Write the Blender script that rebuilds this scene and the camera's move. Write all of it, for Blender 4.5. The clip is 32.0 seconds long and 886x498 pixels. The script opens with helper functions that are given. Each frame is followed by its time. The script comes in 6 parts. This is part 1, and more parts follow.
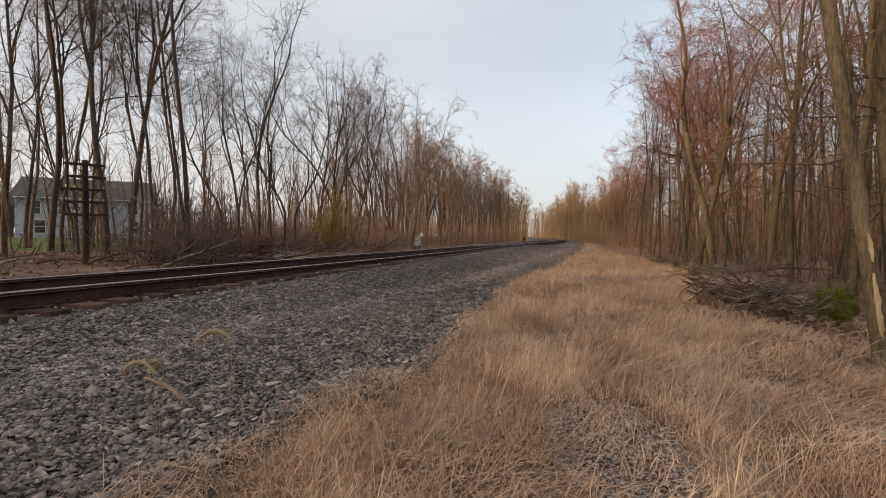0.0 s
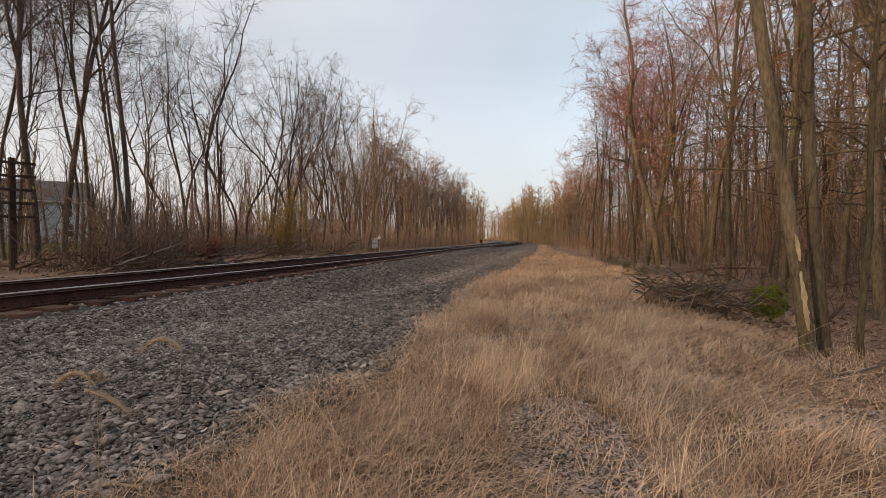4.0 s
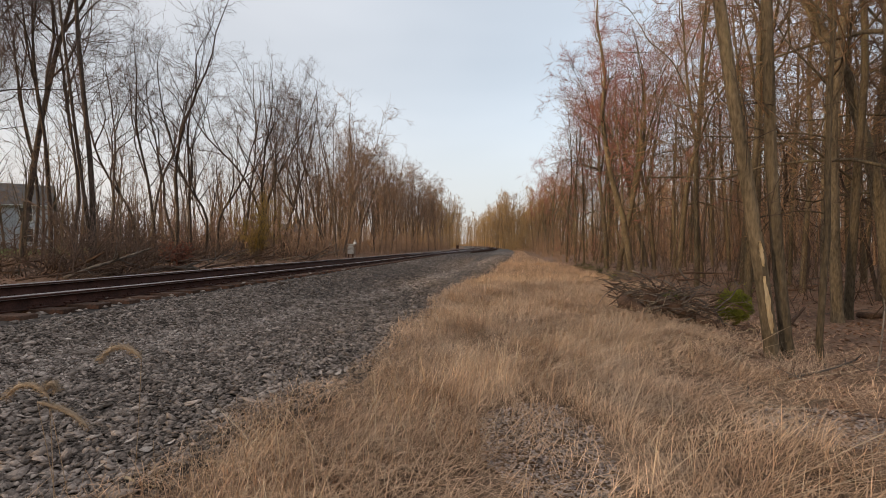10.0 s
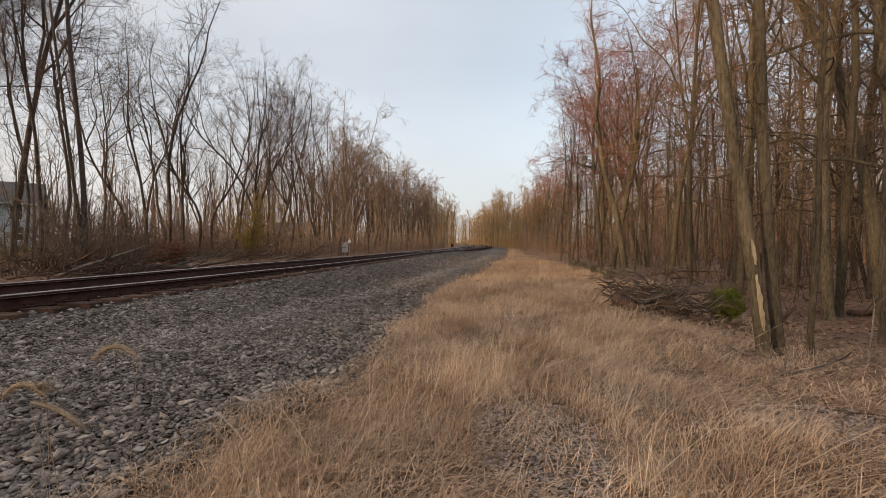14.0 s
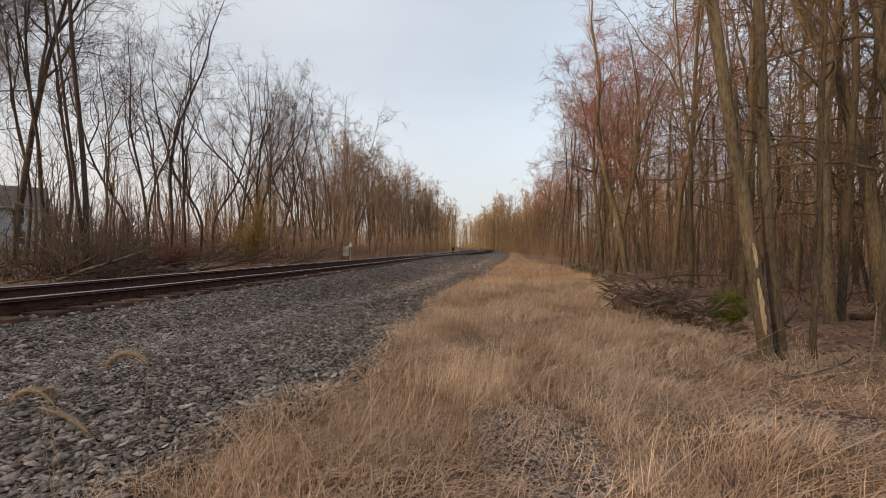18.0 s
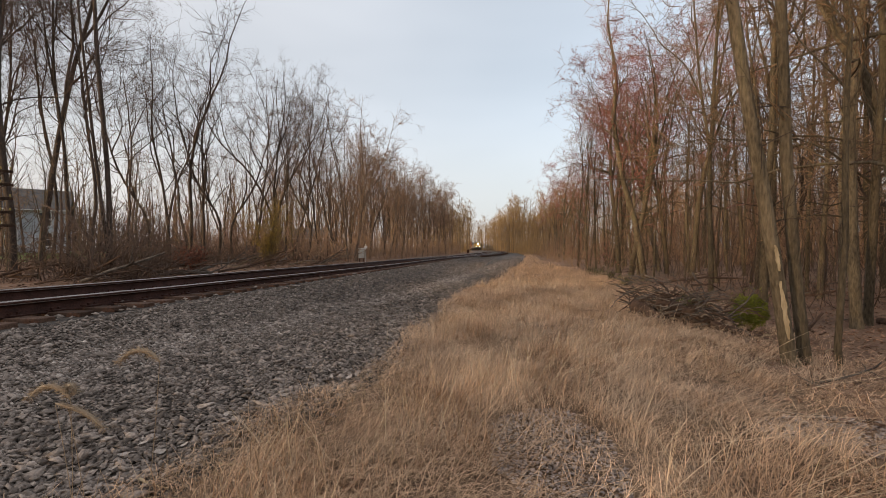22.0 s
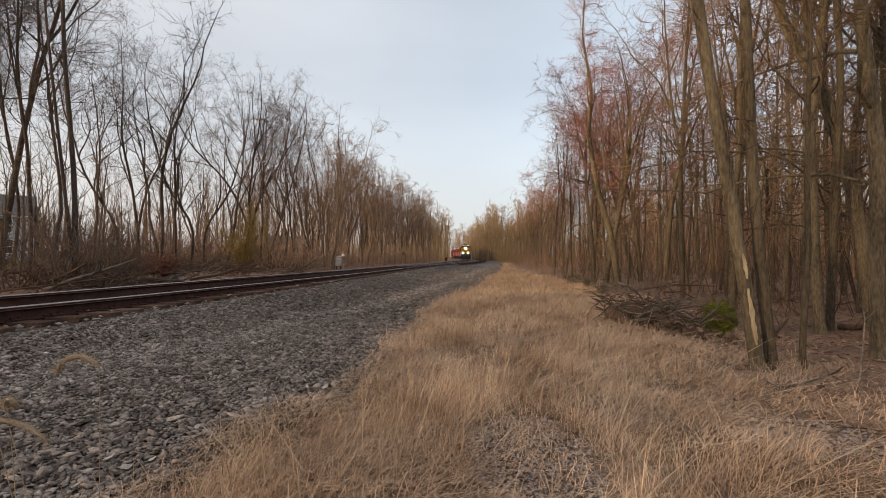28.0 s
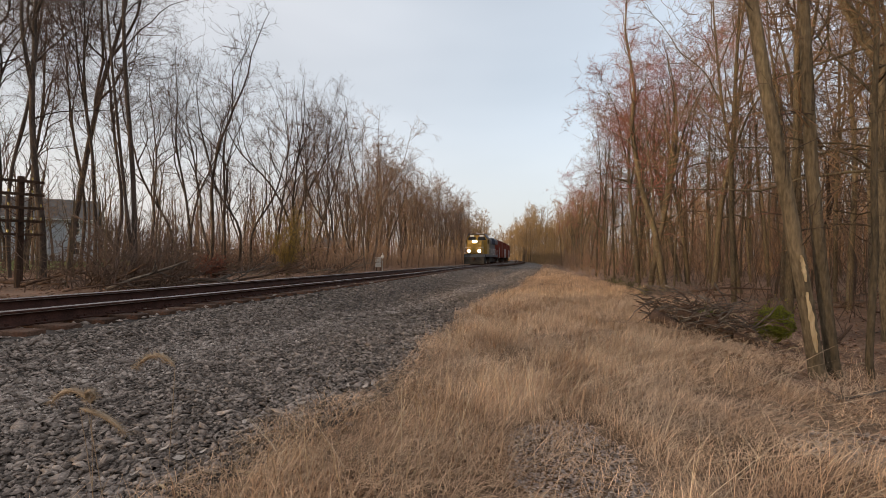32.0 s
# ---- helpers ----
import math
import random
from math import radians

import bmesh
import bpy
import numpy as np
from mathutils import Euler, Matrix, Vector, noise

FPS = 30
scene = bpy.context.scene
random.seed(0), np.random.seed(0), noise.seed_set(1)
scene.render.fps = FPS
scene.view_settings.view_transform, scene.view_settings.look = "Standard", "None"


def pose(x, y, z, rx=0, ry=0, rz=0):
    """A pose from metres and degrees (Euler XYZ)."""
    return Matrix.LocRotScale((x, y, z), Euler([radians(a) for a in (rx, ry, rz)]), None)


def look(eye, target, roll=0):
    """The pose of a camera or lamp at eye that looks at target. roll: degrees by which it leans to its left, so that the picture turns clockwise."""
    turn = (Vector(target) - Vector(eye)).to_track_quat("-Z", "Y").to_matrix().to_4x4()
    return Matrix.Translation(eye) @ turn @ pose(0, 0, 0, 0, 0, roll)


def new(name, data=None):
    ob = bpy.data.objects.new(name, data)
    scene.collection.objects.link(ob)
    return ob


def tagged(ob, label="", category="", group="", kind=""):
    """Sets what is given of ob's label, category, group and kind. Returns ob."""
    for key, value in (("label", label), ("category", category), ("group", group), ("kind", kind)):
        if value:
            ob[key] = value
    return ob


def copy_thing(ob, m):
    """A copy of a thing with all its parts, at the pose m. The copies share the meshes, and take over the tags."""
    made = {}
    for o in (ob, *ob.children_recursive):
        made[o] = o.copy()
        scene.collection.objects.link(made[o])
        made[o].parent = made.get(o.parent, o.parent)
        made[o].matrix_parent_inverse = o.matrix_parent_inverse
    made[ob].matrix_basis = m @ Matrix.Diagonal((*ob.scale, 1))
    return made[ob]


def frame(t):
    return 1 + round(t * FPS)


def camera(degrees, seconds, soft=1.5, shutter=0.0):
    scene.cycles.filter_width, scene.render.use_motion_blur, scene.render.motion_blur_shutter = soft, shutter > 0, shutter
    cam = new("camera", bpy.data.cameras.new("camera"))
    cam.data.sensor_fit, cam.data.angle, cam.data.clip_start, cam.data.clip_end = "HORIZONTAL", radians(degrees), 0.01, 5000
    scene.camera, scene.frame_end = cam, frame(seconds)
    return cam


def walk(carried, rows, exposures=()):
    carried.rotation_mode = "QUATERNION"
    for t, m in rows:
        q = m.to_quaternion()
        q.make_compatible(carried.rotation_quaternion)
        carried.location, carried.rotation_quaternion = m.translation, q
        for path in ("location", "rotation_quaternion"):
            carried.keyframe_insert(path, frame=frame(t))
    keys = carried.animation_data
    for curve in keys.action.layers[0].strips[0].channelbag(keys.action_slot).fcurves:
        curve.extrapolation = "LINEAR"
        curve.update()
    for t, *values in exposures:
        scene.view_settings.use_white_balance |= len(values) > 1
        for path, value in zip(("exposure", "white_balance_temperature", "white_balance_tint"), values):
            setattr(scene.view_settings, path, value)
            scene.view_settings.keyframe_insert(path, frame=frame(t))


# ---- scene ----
import collections

EYE = 1.25
cam = camera(87.93, 32.0, soft=0.6)


def turned(yaw, pitch, roll):
    """The camera's pose on its stand: degrees to the right, upwards, and of lean."""
    return pose(0, 0, EYE, 90 + pitch, 0, -yaw) @ pose(0, 0, 0, 0, 0, roll)


walk(cam, [
    (0.0, turned(-6.95, -1.34, 0.24)), (0.5, turned(-6.05, -1.32, 0.23)), (1.0, turned(-5.29, -1.29, 0.17)),
    (1.5, turned(-4.75, -1.30, 0.13)), (2.0, turned(-4.38, -1.28, 0.11)), (2.5, turned(-3.93, -1.28, 0.10)),
    (3.0, turned(-3.16, -1.21, 0.07)), (3.5, turned(-2.37, -1.10, 0.05)), (5.5, turned(-0.28, -0.87, 0.02)),
    (6.0, turned(-0.00, -0.77, 0.00)), (6.5, turned(0.22, -0.63, 0.03)), (7.0, turned(0.40, -0.52, 0.05)),
    (7.5, turned(0.54, -0.45, 0.06)), (8.0, turned(0.69, -0.42, 0.08)), (8.5, turned(0.83, -0.42, 0.08)),
    (9.0, turned(0.95, -0.42, 0.07)), (9.5, turned(1.09, -0.38, 0.06)), (10.0, turned(1.26, -0.32, 0.11)),
    (10.5, turned(1.40, -0.31, 0.11)), (11.0, turned(1.54, -0.30, 0.10)), (11.5, turned(1.70, -0.30, 0.10)),
    (12.0, turned(1.77, -0.32, 0.11)), (12.5, turned(1.76, -0.38, 0.09)), (13.0, turned(1.81, -0.41, 0.12)),
    (13.5, turned(1.87, -0.46, 0.11)), (14.0, turned(1.92, -0.51, 0.10)), (14.5, turned(1.96, -0.50, 0.07)),
    (16.5, turned(2.25, -0.46, 0.08)), (17.0, turned(2.35, -0.23, 0.11)), (17.5, turned(2.23, -0.08, 0.08)),
    (18.0, turned(1.80, -0.04, 0.08)), (18.5, turned(1.41, 0.07, 0.06)), (19.0, turned(0.94, 0.27, 0.10)),
    (19.5, turned(0.51, 0.38, 0.15)), (20.0, turned(0.17, 0.42, 0.13)), (20.5, turned(-0.00, 0.36, 0.18)),
    (21.0, turned(-0.07, 0.26, 0.17)), (21.5, turned(-0.07, 0.25, 0.20)), (22.0, turned(-0.05, 0.21, 0.13)),
    (22.5, turned(0.01, 0.14, 0.19)), (23.0, turned(0.08, 0.04, 0.18)), (23.5, turned(-0.03, 0.01, 0.19)),
    (24.0, turned(-0.28, -0.06, 0.18)), (24.5, turned(-0.49, -0.09, 0.17)), (25.0, turned(0.23, 0.13, 0.13)),
    (25.5, turned(1.40, 0.40, 0.14)), (27.5, turned(2.75, 1.10, 0.20)), (28.0, turned(2.68, 1.20, 0.21)),
    (28.5, turned(2.59, 1.24, 0.15)), (29.0, turned(2.22, 1.14, 0.24)), (29.5, turned(1.76, 1.03, 0.22)),
    (30.0, turned(1.21, 1.00, 0.22)), (30.5, turned(0.58, 1.00, 0.23)), (31.0, turned(-0.18, 1.07, 0.26)),
    (31.5, turned(-1.08, 1.25, 0.27)), (32.0, turned(-2.11, 1.36, 0.26)),
])

# ---- light ----
world = bpy.data.worlds.new("sky")
scene.world = world
world.use_nodes = True
wn, wl = world.node_tree.nodes, world.node_tree.links
bg = wn["Background"]
sky = wn.new("ShaderNodeTexSky")
sky.sky_type, sky.sun_disc = "NISHITA", False
SUN_TURN, SUN_UP = -120.0, 8.0
sky.sun_elevation, sky.sun_rotation = radians(SUN_UP), radians(SUN_TURN)
sky.air_density, sky.dust_density, sky.ozone_density = 1.0, 0.5, 1.5
haze_mix = wn.new("ShaderNodeMix")
haze_mix.data_type = "RGBA"
cloud = wn.new("ShaderNodeTexNoise")
cloud.inputs["Scale"].default_value, cloud.inputs["Detail"].default_value = 1.1, 3.0
stretch = wn.new("ShaderNodeMapping")
stretch.inputs["Scale"].default_value = (1.0, 0.6, 3.4)
coords = wn.new("ShaderNodeTexCoord")
ramp = wn.new("ShaderNodeMapRange")
ramp.inputs["From Min"].default_value, ramp.inputs["From Max"].default_value = 0.3, 0.75
ramp.inputs["To Min"].default_value, ramp.inputs["To Max"].default_value = 0.46, 0.66
wl.new(coords.outputs["Generated"], stretch.inputs["Vector"])
wl.new(stretch.outputs["Vector"], cloud.inputs["Vector"])
wl.new(cloud.outputs["Fac"], ramp.inputs["Value"])
wl.new(ramp.outputs["Result"], haze_mix.inputs["Factor"])
wl.new(sky.outputs["Color"], haze_mix.inputs[6])
# thin high haze, warmer and brighter towards the low sun
sunward = wn.new("ShaderNodeVectorMath")
sunward.operation = "DOT_PRODUCT"
sunward.inputs[1].default_value = (math.sin(radians(SUN_TURN)), math.cos(radians(SUN_TURN)), -0.35)
wl.new(coords.outputs["Generated"], sunward.inputs[0])
warm = wn.new("ShaderNodeMapRange")
warm.inputs["From Min"].default_value, warm.inputs["From Max"].default_value = -0.9, 0.45
wl.new(sunward.outputs["Value"], warm.inputs["Value"])
haze = wn.new("ShaderNodeMix")
haze.data_type = "RGBA"
haze.inputs[6].default_value, haze.inputs[7].default_value = (8.1, 8.7, 9.5, 1), (9.9, 9.2, 8.85, 1)
wl.new(warm.outputs["Result"], haze.inputs["Factor"])
wl.new(haze.outputs[2], haze_mix.inputs[7])
# the veil thickens and dims towards the horizon
level = wn.new("ShaderNodeSeparateXYZ")
wl.new(coords.outputs["Generated"], level.inputs[0])
low = wn.new("ShaderNodeMapRange")
low.interpolation_type = "SMOOTHSTEP"
low.inputs["From Min"].default_value, low.inputs["From Max"].default_value = 0.0, 0.3
low.inputs["To Min"].default_value, low.inputs["To Max"].default_value = 0.8, 0.0
wl.new(level.outputs["Z"], low.inputs["Value"])
rim = wn.new("ShaderNodeMix")
rim.data_type = "RGBA"
rim.inputs[6].default_value, rim.inputs[7].default_value = (4.7, 4.95, 4.95, 1), (6.0, 5.45, 5.35, 1)
wl.new(warm.outputs["Result"], rim.inputs["Factor"])
veil = wn.new("ShaderNodeMix")
veil.data_type = "RGBA"
wl.new(low.outputs["Result"], veil.inputs["Factor"])
wl.new(haze_mix.outputs[2], veil.inputs[6])
wl.new(rim.outputs[2], veil.inputs[7])
wl.new(veil.outputs[2], bg.inputs["Color"])
bg.inputs["Strength"].default_value = 0.138
sun = new("sun", bpy.data.lights.new("sun", "SUN"))
sun.data.energy, sun.data.angle, sun.data.color = 5.0, radians(2.5), (1.0, 0.72, 0.42)
sa, se = radians(SUN_TURN), radians(SUN_UP)
sun_from = Vector((math.sin(sa) * math.cos(se), math.cos(sa) * math.cos(se), math.sin(se)))
sun.matrix_world = look(sun_from * 100, (0, 0, 0))
scene.view_settings.exposure = 0.0


# ---- materials ----
def material(name, dark, light, scale=4.0, rough=0.85, metal=0.0, bump=0.3, fine=None, vary=0.0, island=0.0, spots=None, stretch_z=1.0):
    """A grained surface: two colours mixed by two sizes of noise, optional variation from piece to piece, stains and relief."""
    m = bpy.data.materials.new(name)
    m.use_nodes = True
    n, l = m.node_tree.nodes, m.node_tree.links
    b = n["Principled BSDF"]
    b.inputs["Roughness"].default_value, b.inputs["Metallic"].default_value = rough, metal
    b.inputs["Specular IOR Level"].default_value = 0.5 if rough < 0.6 else 0.15
    tc = n.new("ShaderNodeTexCoord")
    mp = n.new("ShaderNodeMapping")
    mp.inputs["Scale"].default_value = (1, 1, stretch_z)
    l.new(tc.outputs["Object"], mp.inputs["Vector"])
    big, small = n.new("ShaderNodeTexNoise"), n.new("ShaderNodeTexNoise")
    for t, s, d in ((big, scale, 3.0), (small, fine or scale * 9, 5.0)):
        t.inputs["Scale"].default_value, t.inputs["Detail"].default_value = s, d
        l.new(mp.outputs["Vector"], t.inputs["Vector"])
    add = n.new("ShaderNodeMath")
    add.operation = "ADD"
    l.new(big.outputs["Fac"], add.inputs[0])
    l.new(small.outputs["Fac"], add.inputs[1])
    rng = n.new("ShaderNodeMapRange")
    rng.inputs["From Min"].default_value, rng.inputs["From Max"].default_value = 0.72, 1.28
    l.new(add.outputs[0], rng.inputs["Value"])
    mix = n.new("ShaderNodeMix")
    mix.data_type = "RGBA"
    l.new(rng.outputs["Result"], mix.inputs["Factor"])
    mix.inputs[6].default_value, mix.inputs[7].default_value = (*dark, 1), (*light, 1)
    colour = mix.outputs[2]
    for amount, source in ((vary, "ShaderNodeObjectInfo"), (island, "ShaderNodeNewGeometry")):
        if amount:
            info = n.new(source)
            mr = n.new("ShaderNodeMapRange")
            l.new(info.outputs["Random" if source.endswith("Info") else "Random Per Island"], mr.inputs["Value"])
            mr.inputs["To Min"].default_value, mr.inputs["To Max"].default_value = 1 - amount, 1 + amount
            hsv = n.new("ShaderNodeHueSaturation")
            l.new(mr.outputs["Result"], hsv.inputs["Value"])
            l.new(colour, hsv.inputs["Color"])
            colour = hsv.outputs["Color"]
    if spots:
        tint, size, lo, hi = spots
        sp = n.new("ShaderNodeTexNoise")
        sp.inputs["Scale"].default_value, sp.inputs["Detail"].default_value = size, 4.0
        l.new(mp.outputs["Vector"], sp.inputs["Vector"])
        sr = n.new("ShaderNodeMapRange")
        sr.inputs["From Min"].default_value, sr.inputs["From Max"].default_value = lo, hi
        l.new(sp.outputs["Fac"], sr.inputs["Value"])
        sm = n.new("ShaderNodeMix")
        sm.data_type = "RGBA"
        l.new(sr.outputs["Result"], sm.inputs["Factor"])
        l.new(colour, sm.inputs[6])
        sm.inputs[7].default_value = (*tint, 1)
        colour = sm.outputs[2]
    l.new(colour, b.inputs["Base Color"])
    if bump:
        bp = n.new("ShaderNodeBump")
        bp.inputs["Strength"].default_value, bp.inputs["Distance"].default_value = bump, 0.03
        l.new(small.outputs["Fac"], bp.inputs["Height"])
        l.new(bp.outputs["Normal"], b.inputs["Normal"])
    return m


def glow(name, colour, strength):
    m = bpy.data.materials.new(name)
    m.use_nodes = True
    b = m.node_tree.nodes["Principled BSDF"]
    b.inputs["Base Color"].default_value = (*colour, 1)
    b.inputs["Emission Color"].default_value, b.inputs["Emission Strength"].default_value = (*colour, 1), strength
    return m


LITTER = material("leaf_litter", (0.115, 0.068, 0.045), (0.32, 0.198, 0.132), 0.5, fine=14, bump=0.8, spots=((0.11, 0.10, 0.045), 0.25, 0.58, 0.75))
# thatch darkened: shade at the foot of the blades is in its colour
THATCH = material("thatch_with_gap_shade", (0.085, 0.053, 0.034), (0.28, 0.18, 0.11), 1.2, fine=30, bump=0.9, spots=((0.24, 0.17, 0.125), 1.1, 0.55, 0.7))
LAWN = material("lawn_grass", (0.09, 0.12, 0.03), (0.17, 0.20, 0.06), 0.6, fine=20, bump=0.5)
# bed darkened so its colour holds the shade of gaps between stones
BALLAST = material("ballast_with_gap_shade", (0.022, 0.018, 0.016), (0.15, 0.123, 0.104), 3.0, fine=22, bump=1.0)
STONE = material("crushed_stone", (0.112, 0.089, 0.075), (0.37, 0.304, 0.258), 6.0, fine=60, bump=0.4, vary=0.35, island=0.5)
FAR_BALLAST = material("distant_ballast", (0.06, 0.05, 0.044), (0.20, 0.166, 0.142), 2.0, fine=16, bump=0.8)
PALE_STONE = material("pale_crushed_stone", (0.22, 0.182, 0.157), (0.47, 0.40, 0.35), 6.0, fine=60, bump=0.4, vary=0.3, island=0.4)
RUST = material("rusty_steel", (0.026, 0.012, 0.009), (0.075, 0.034, 0.025), 5.0, rough=0.75, metal=0.1, bump=0.3)
POLISHED = material("polished_rail_head", (0.5, 0.48, 0.46), (0.68, 0.66, 0.63), 8.0, rough=0.2, metal=0.9, bump=0.05)
# paler strips along the head's lower lips and upper bevels
RAIL_EDGE = material("pale_rail_edge", (0.22, 0.18, 0.16), (0.42, 0.36, 0.33), 9.0, rough=0.45, metal=0.5, bump=0.05)
TIE = material("creosoted_timber", (0.036, 0.022, 0.017), (0.15, 0.09, 0.063), 3.0, fine=40, bump=0.6, vary=0.4, spots=((0.16, 0.078, 0.048), 5.0, 0.56, 0.68))
BARK_DARK = material("dark_bark", (0.034, 0.025, 0.020), (0.115, 0.086, 0.068), 3.0, fine=38, bump=1.0, vary=0.25, stretch_z=0.25)
BARK_EDGE = material("fawn_grey_bark", (0.075, 0.053, 0.039), (0.235, 0.168, 0.125), 3.0, fine=38, bump=1.0, vary=0.3, stretch_z=0.25)
BARK_TAN = material("tan_bark", (0.052, 0.041, 0.027), (0.195, 0.150, 0.097), 3.0, fine=38, bump=1.0, vary=0.25, stretch_z=0.25, spots=((0.15, 0.14, 0.06), 1.5, 0.6, 0.75))
TWIG_DARK = material("grey_brown_twigs", (0.065, 0.043, 0.033), (0.16, 0.108, 0.08), 1.0, bump=0, vary=0.25)
TWIG_TAN = material("tan_twigs", (0.15, 0.092, 0.054), (0.32, 0.205, 0.12), 1.0, bump=0, vary=0.25)
TWIG_RUST = material("red_brown_twigs", (0.145, 0.078, 0.049), (0.30, 0.165, 0.105), 1.0, bump=0, vary=0.2)
TWIG_EDGE = material("fawn_twigs", (0.16, 0.10, 0.068), (0.34, 0.225, 0.15), 1.0, bump=0, vary=0.25)
RED_BUD = material("pinkish_red_buds", (0.26, 0.10, 0.085), (0.44, 0.20, 0.17), 1.0, bump=0, vary=0.15, island=0.3)
TWIG_RED = material("red_budding_twigs", (0.18, 0.075, 0.055), (0.36, 0.16, 0.12), 1.0, bump=0, vary=0.15)
GRASS = material("dry_grass", (0.34, 0.205, 0.123), (0.73, 0.503, 0.328), 1.5, fine=40, bump=0, rough=0.7, island=0.5, spots=((0.46, 0.34, 0.24), 0.9, 0.55, 0.75))
# far twigs and bark: low golden sun and haze put into the colours
TWIG_SUNLIT = material("far_twigs_painted_sunlit", (0.20, 0.125, 0.06), (0.39, 0.265, 0.13), 0.4, fine=3, bump=0, island=0.2)
BARK_SUNLIT = material("far_bark_painted_sunlit", (0.12, 0.084, 0.05), (0.28, 0.20, 0.125), 1.0, fine=8, bump=0.3, island=0.2)
STRAW = material("pale_straw", (0.46, 0.33, 0.205), (0.72, 0.545, 0.365), 3.0, bump=0, rough=0.6, island=0.3)


# ---- shared tools ----
def part(name, bm, mat, parent=None, label="", smooth=False):
    """Links a bmesh as one mesh object under its thing."""
    me = bpy.data.meshes.new(name)
    bm.to_mesh(me)
    bm.free()
    return dress(name, me, mat, parent, label, smooth)


def dress(name, me, mat, parent=None, label="", smooth=False):
    if smooth:
        me.shade_smooth()
    for m in (mat if isinstance(mat, (list, tuple)) else [mat]):
        me.materials.append(m)
    ob = new(name, me)
    ob.parent = parent
    if label:
        ob["label"] = label
    return ob


def arrays_mesh(name, verts, tris):
    """A mesh from arrays of corners and triangles."""
    me = bpy.data.meshes.new(name)
    me.vertices.add(len(verts))
    me.vertices.foreach_set("co", np.asarray(verts, dtype=np.float32).ravel())
    me.loops.add(len(tris) * 3)
    me.loops.foreach_set("vertex_index", np.asarray(tris, dtype=np.int32).ravel())
    me.polygons.add(len(tris))
    me.polygons.foreach_set("loop_start", np.arange(0, len(tris) * 3, 3, dtype=np.int32))
    me.update(calc_edges=True)
    return me


def box(bm, x0, x1, y0, y1, z0, z1, bevel=0.0):
    """Adds a box, with softened edges if asked."""
    made = bmesh.ops.create_cube(bm, size=1, matrix=Matrix.Translation(((x0 + x1) / 2, (y0 + y1) / 2, (z0 + z1) / 2)) @ Matrix.Diagonal((x1 - x0, y1 - y0, z1 - z0, 1)))
    if bevel:
        edges = list({e for v in made["verts"] for e in v.link_edges})
        bmesh.ops.bevel(bm, geom=edges, offset=bevel, segments=2, affect="EDGES", profile=0.6)


def rod(bm, a, b, r0, r1=None, sides=8):
    """Adds a tapered round bar from a to b."""
    a, b = Vector(a), Vector(b)
    turn = (b - a).to_track_quat("Z", "Y").to_matrix().to_4x4()
    bmesh.ops.create_cone(bm, cap_ends=True, segments=sides, radius1=r0, radius2=r0 if r1 is None else r1, depth=(b - a).length, matrix=Matrix.Translation((a + b) / 2) @ turn)


def prism(bm, outline, lo, hi, axis="x"):
    """Adds an outline of (p, q) pairs pushed from lo to hi along an axis."""
    put = {"x": lambda p, q, s: (s, p, q), "y": lambda p, q, s: (p, s, q), "z": lambda p, q, s: (p, q, s)}[axis]
    a = [bm.verts.new(put(p, q, lo)) for p, q in outline]
    b = [bm.verts.new(put(p, q, hi)) for p, q in outline]
    n = len(outline)
    faces = [bm.faces.new(a), bm.faces.new(b[::-1])]
    faces += [bm.faces.new((a[i], b[i], b[(i + 1) % n], a[(i + 1) % n])) for i in range(n)]
    bmesh.ops.recalc_face_normals(bm, faces=faces)


def thing(name, label, category, at=None, group="", kind=""):
    ob = new(name)
    ob.matrix_basis = at or Matrix()
    return tagged(ob, label, category, group, kind)


def tubes_mesh(name, tubes):
    """A mesh of tapered round limbs: each tube is (points, radii, sides); a last radius of 0 closes in a point."""
    alike = collections.defaultdict(list)
    for pts, radii, sides in tubes:
        alike[len(pts), sides, radii[-1] == 0].append((pts, radii))
    vs, ts, count = [], [], 0
    for (steps, sides, tip), group in alike.items():
        pts = np.array([g[0] for g in group], float)
        rad = np.array([g[1] for g in group], float)
        n = len(group)
        d = np.gradient(pts, axis=1)
        d /= np.linalg.norm(d, axis=2)[..., None] + 1e-9
        ref = np.where(np.abs(d[:, :1, 2:]) > 0.7, np.array((0.31, 0.95, 0.05)), np.array((0.0, 0.0, 1.0)))
        u = np.cross(d, np.broadcast_to(ref, d.shape))
        u /= np.linalg.norm(u, axis=2)[..., None] + 1e-9
        v = np.cross(d, u)
        a = np.arange(sides) * 2 * np.pi / sides
        k = steps - (1 if tip else 0)
        ring = pts[:, :k, None] + rad[:, :k, None, None] * (np.cos(a)[:, None] * u[:, :k, None] + np.sin(a)[:, None] * v[:, :k, None])
        flat = ring.reshape(n, k * sides, 3)
        if tip:
            flat = np.concatenate((flat, pts[:, -1:]), 1)
        per = flat.shape[1]
        j = np.arange(sides)
        j2 = (j + 1) % sides
        faces = []
        for i in range(k - 1):
            p, q = i * sides, (i + 1) * sides
            faces += [np.stack((p + j, p + j2, q + j2), 1), np.stack((p + j, q + j2, q + j), 1)]
        if tip:
            p = (k - 1) * sides
            faces.append(np.stack((p + j, p + j2, np.full(sides, k * sides)), 1))
        f = np.concatenate(faces)
        vs.append(flat.reshape(-1, 3))
        ts.append((count + np.arange(n)[:, None, None] * per + f[None]).reshape(-1, 3))
        count += n * per
    return arrays_mesh(name, np.concatenate(vs), np.concatenate(ts))


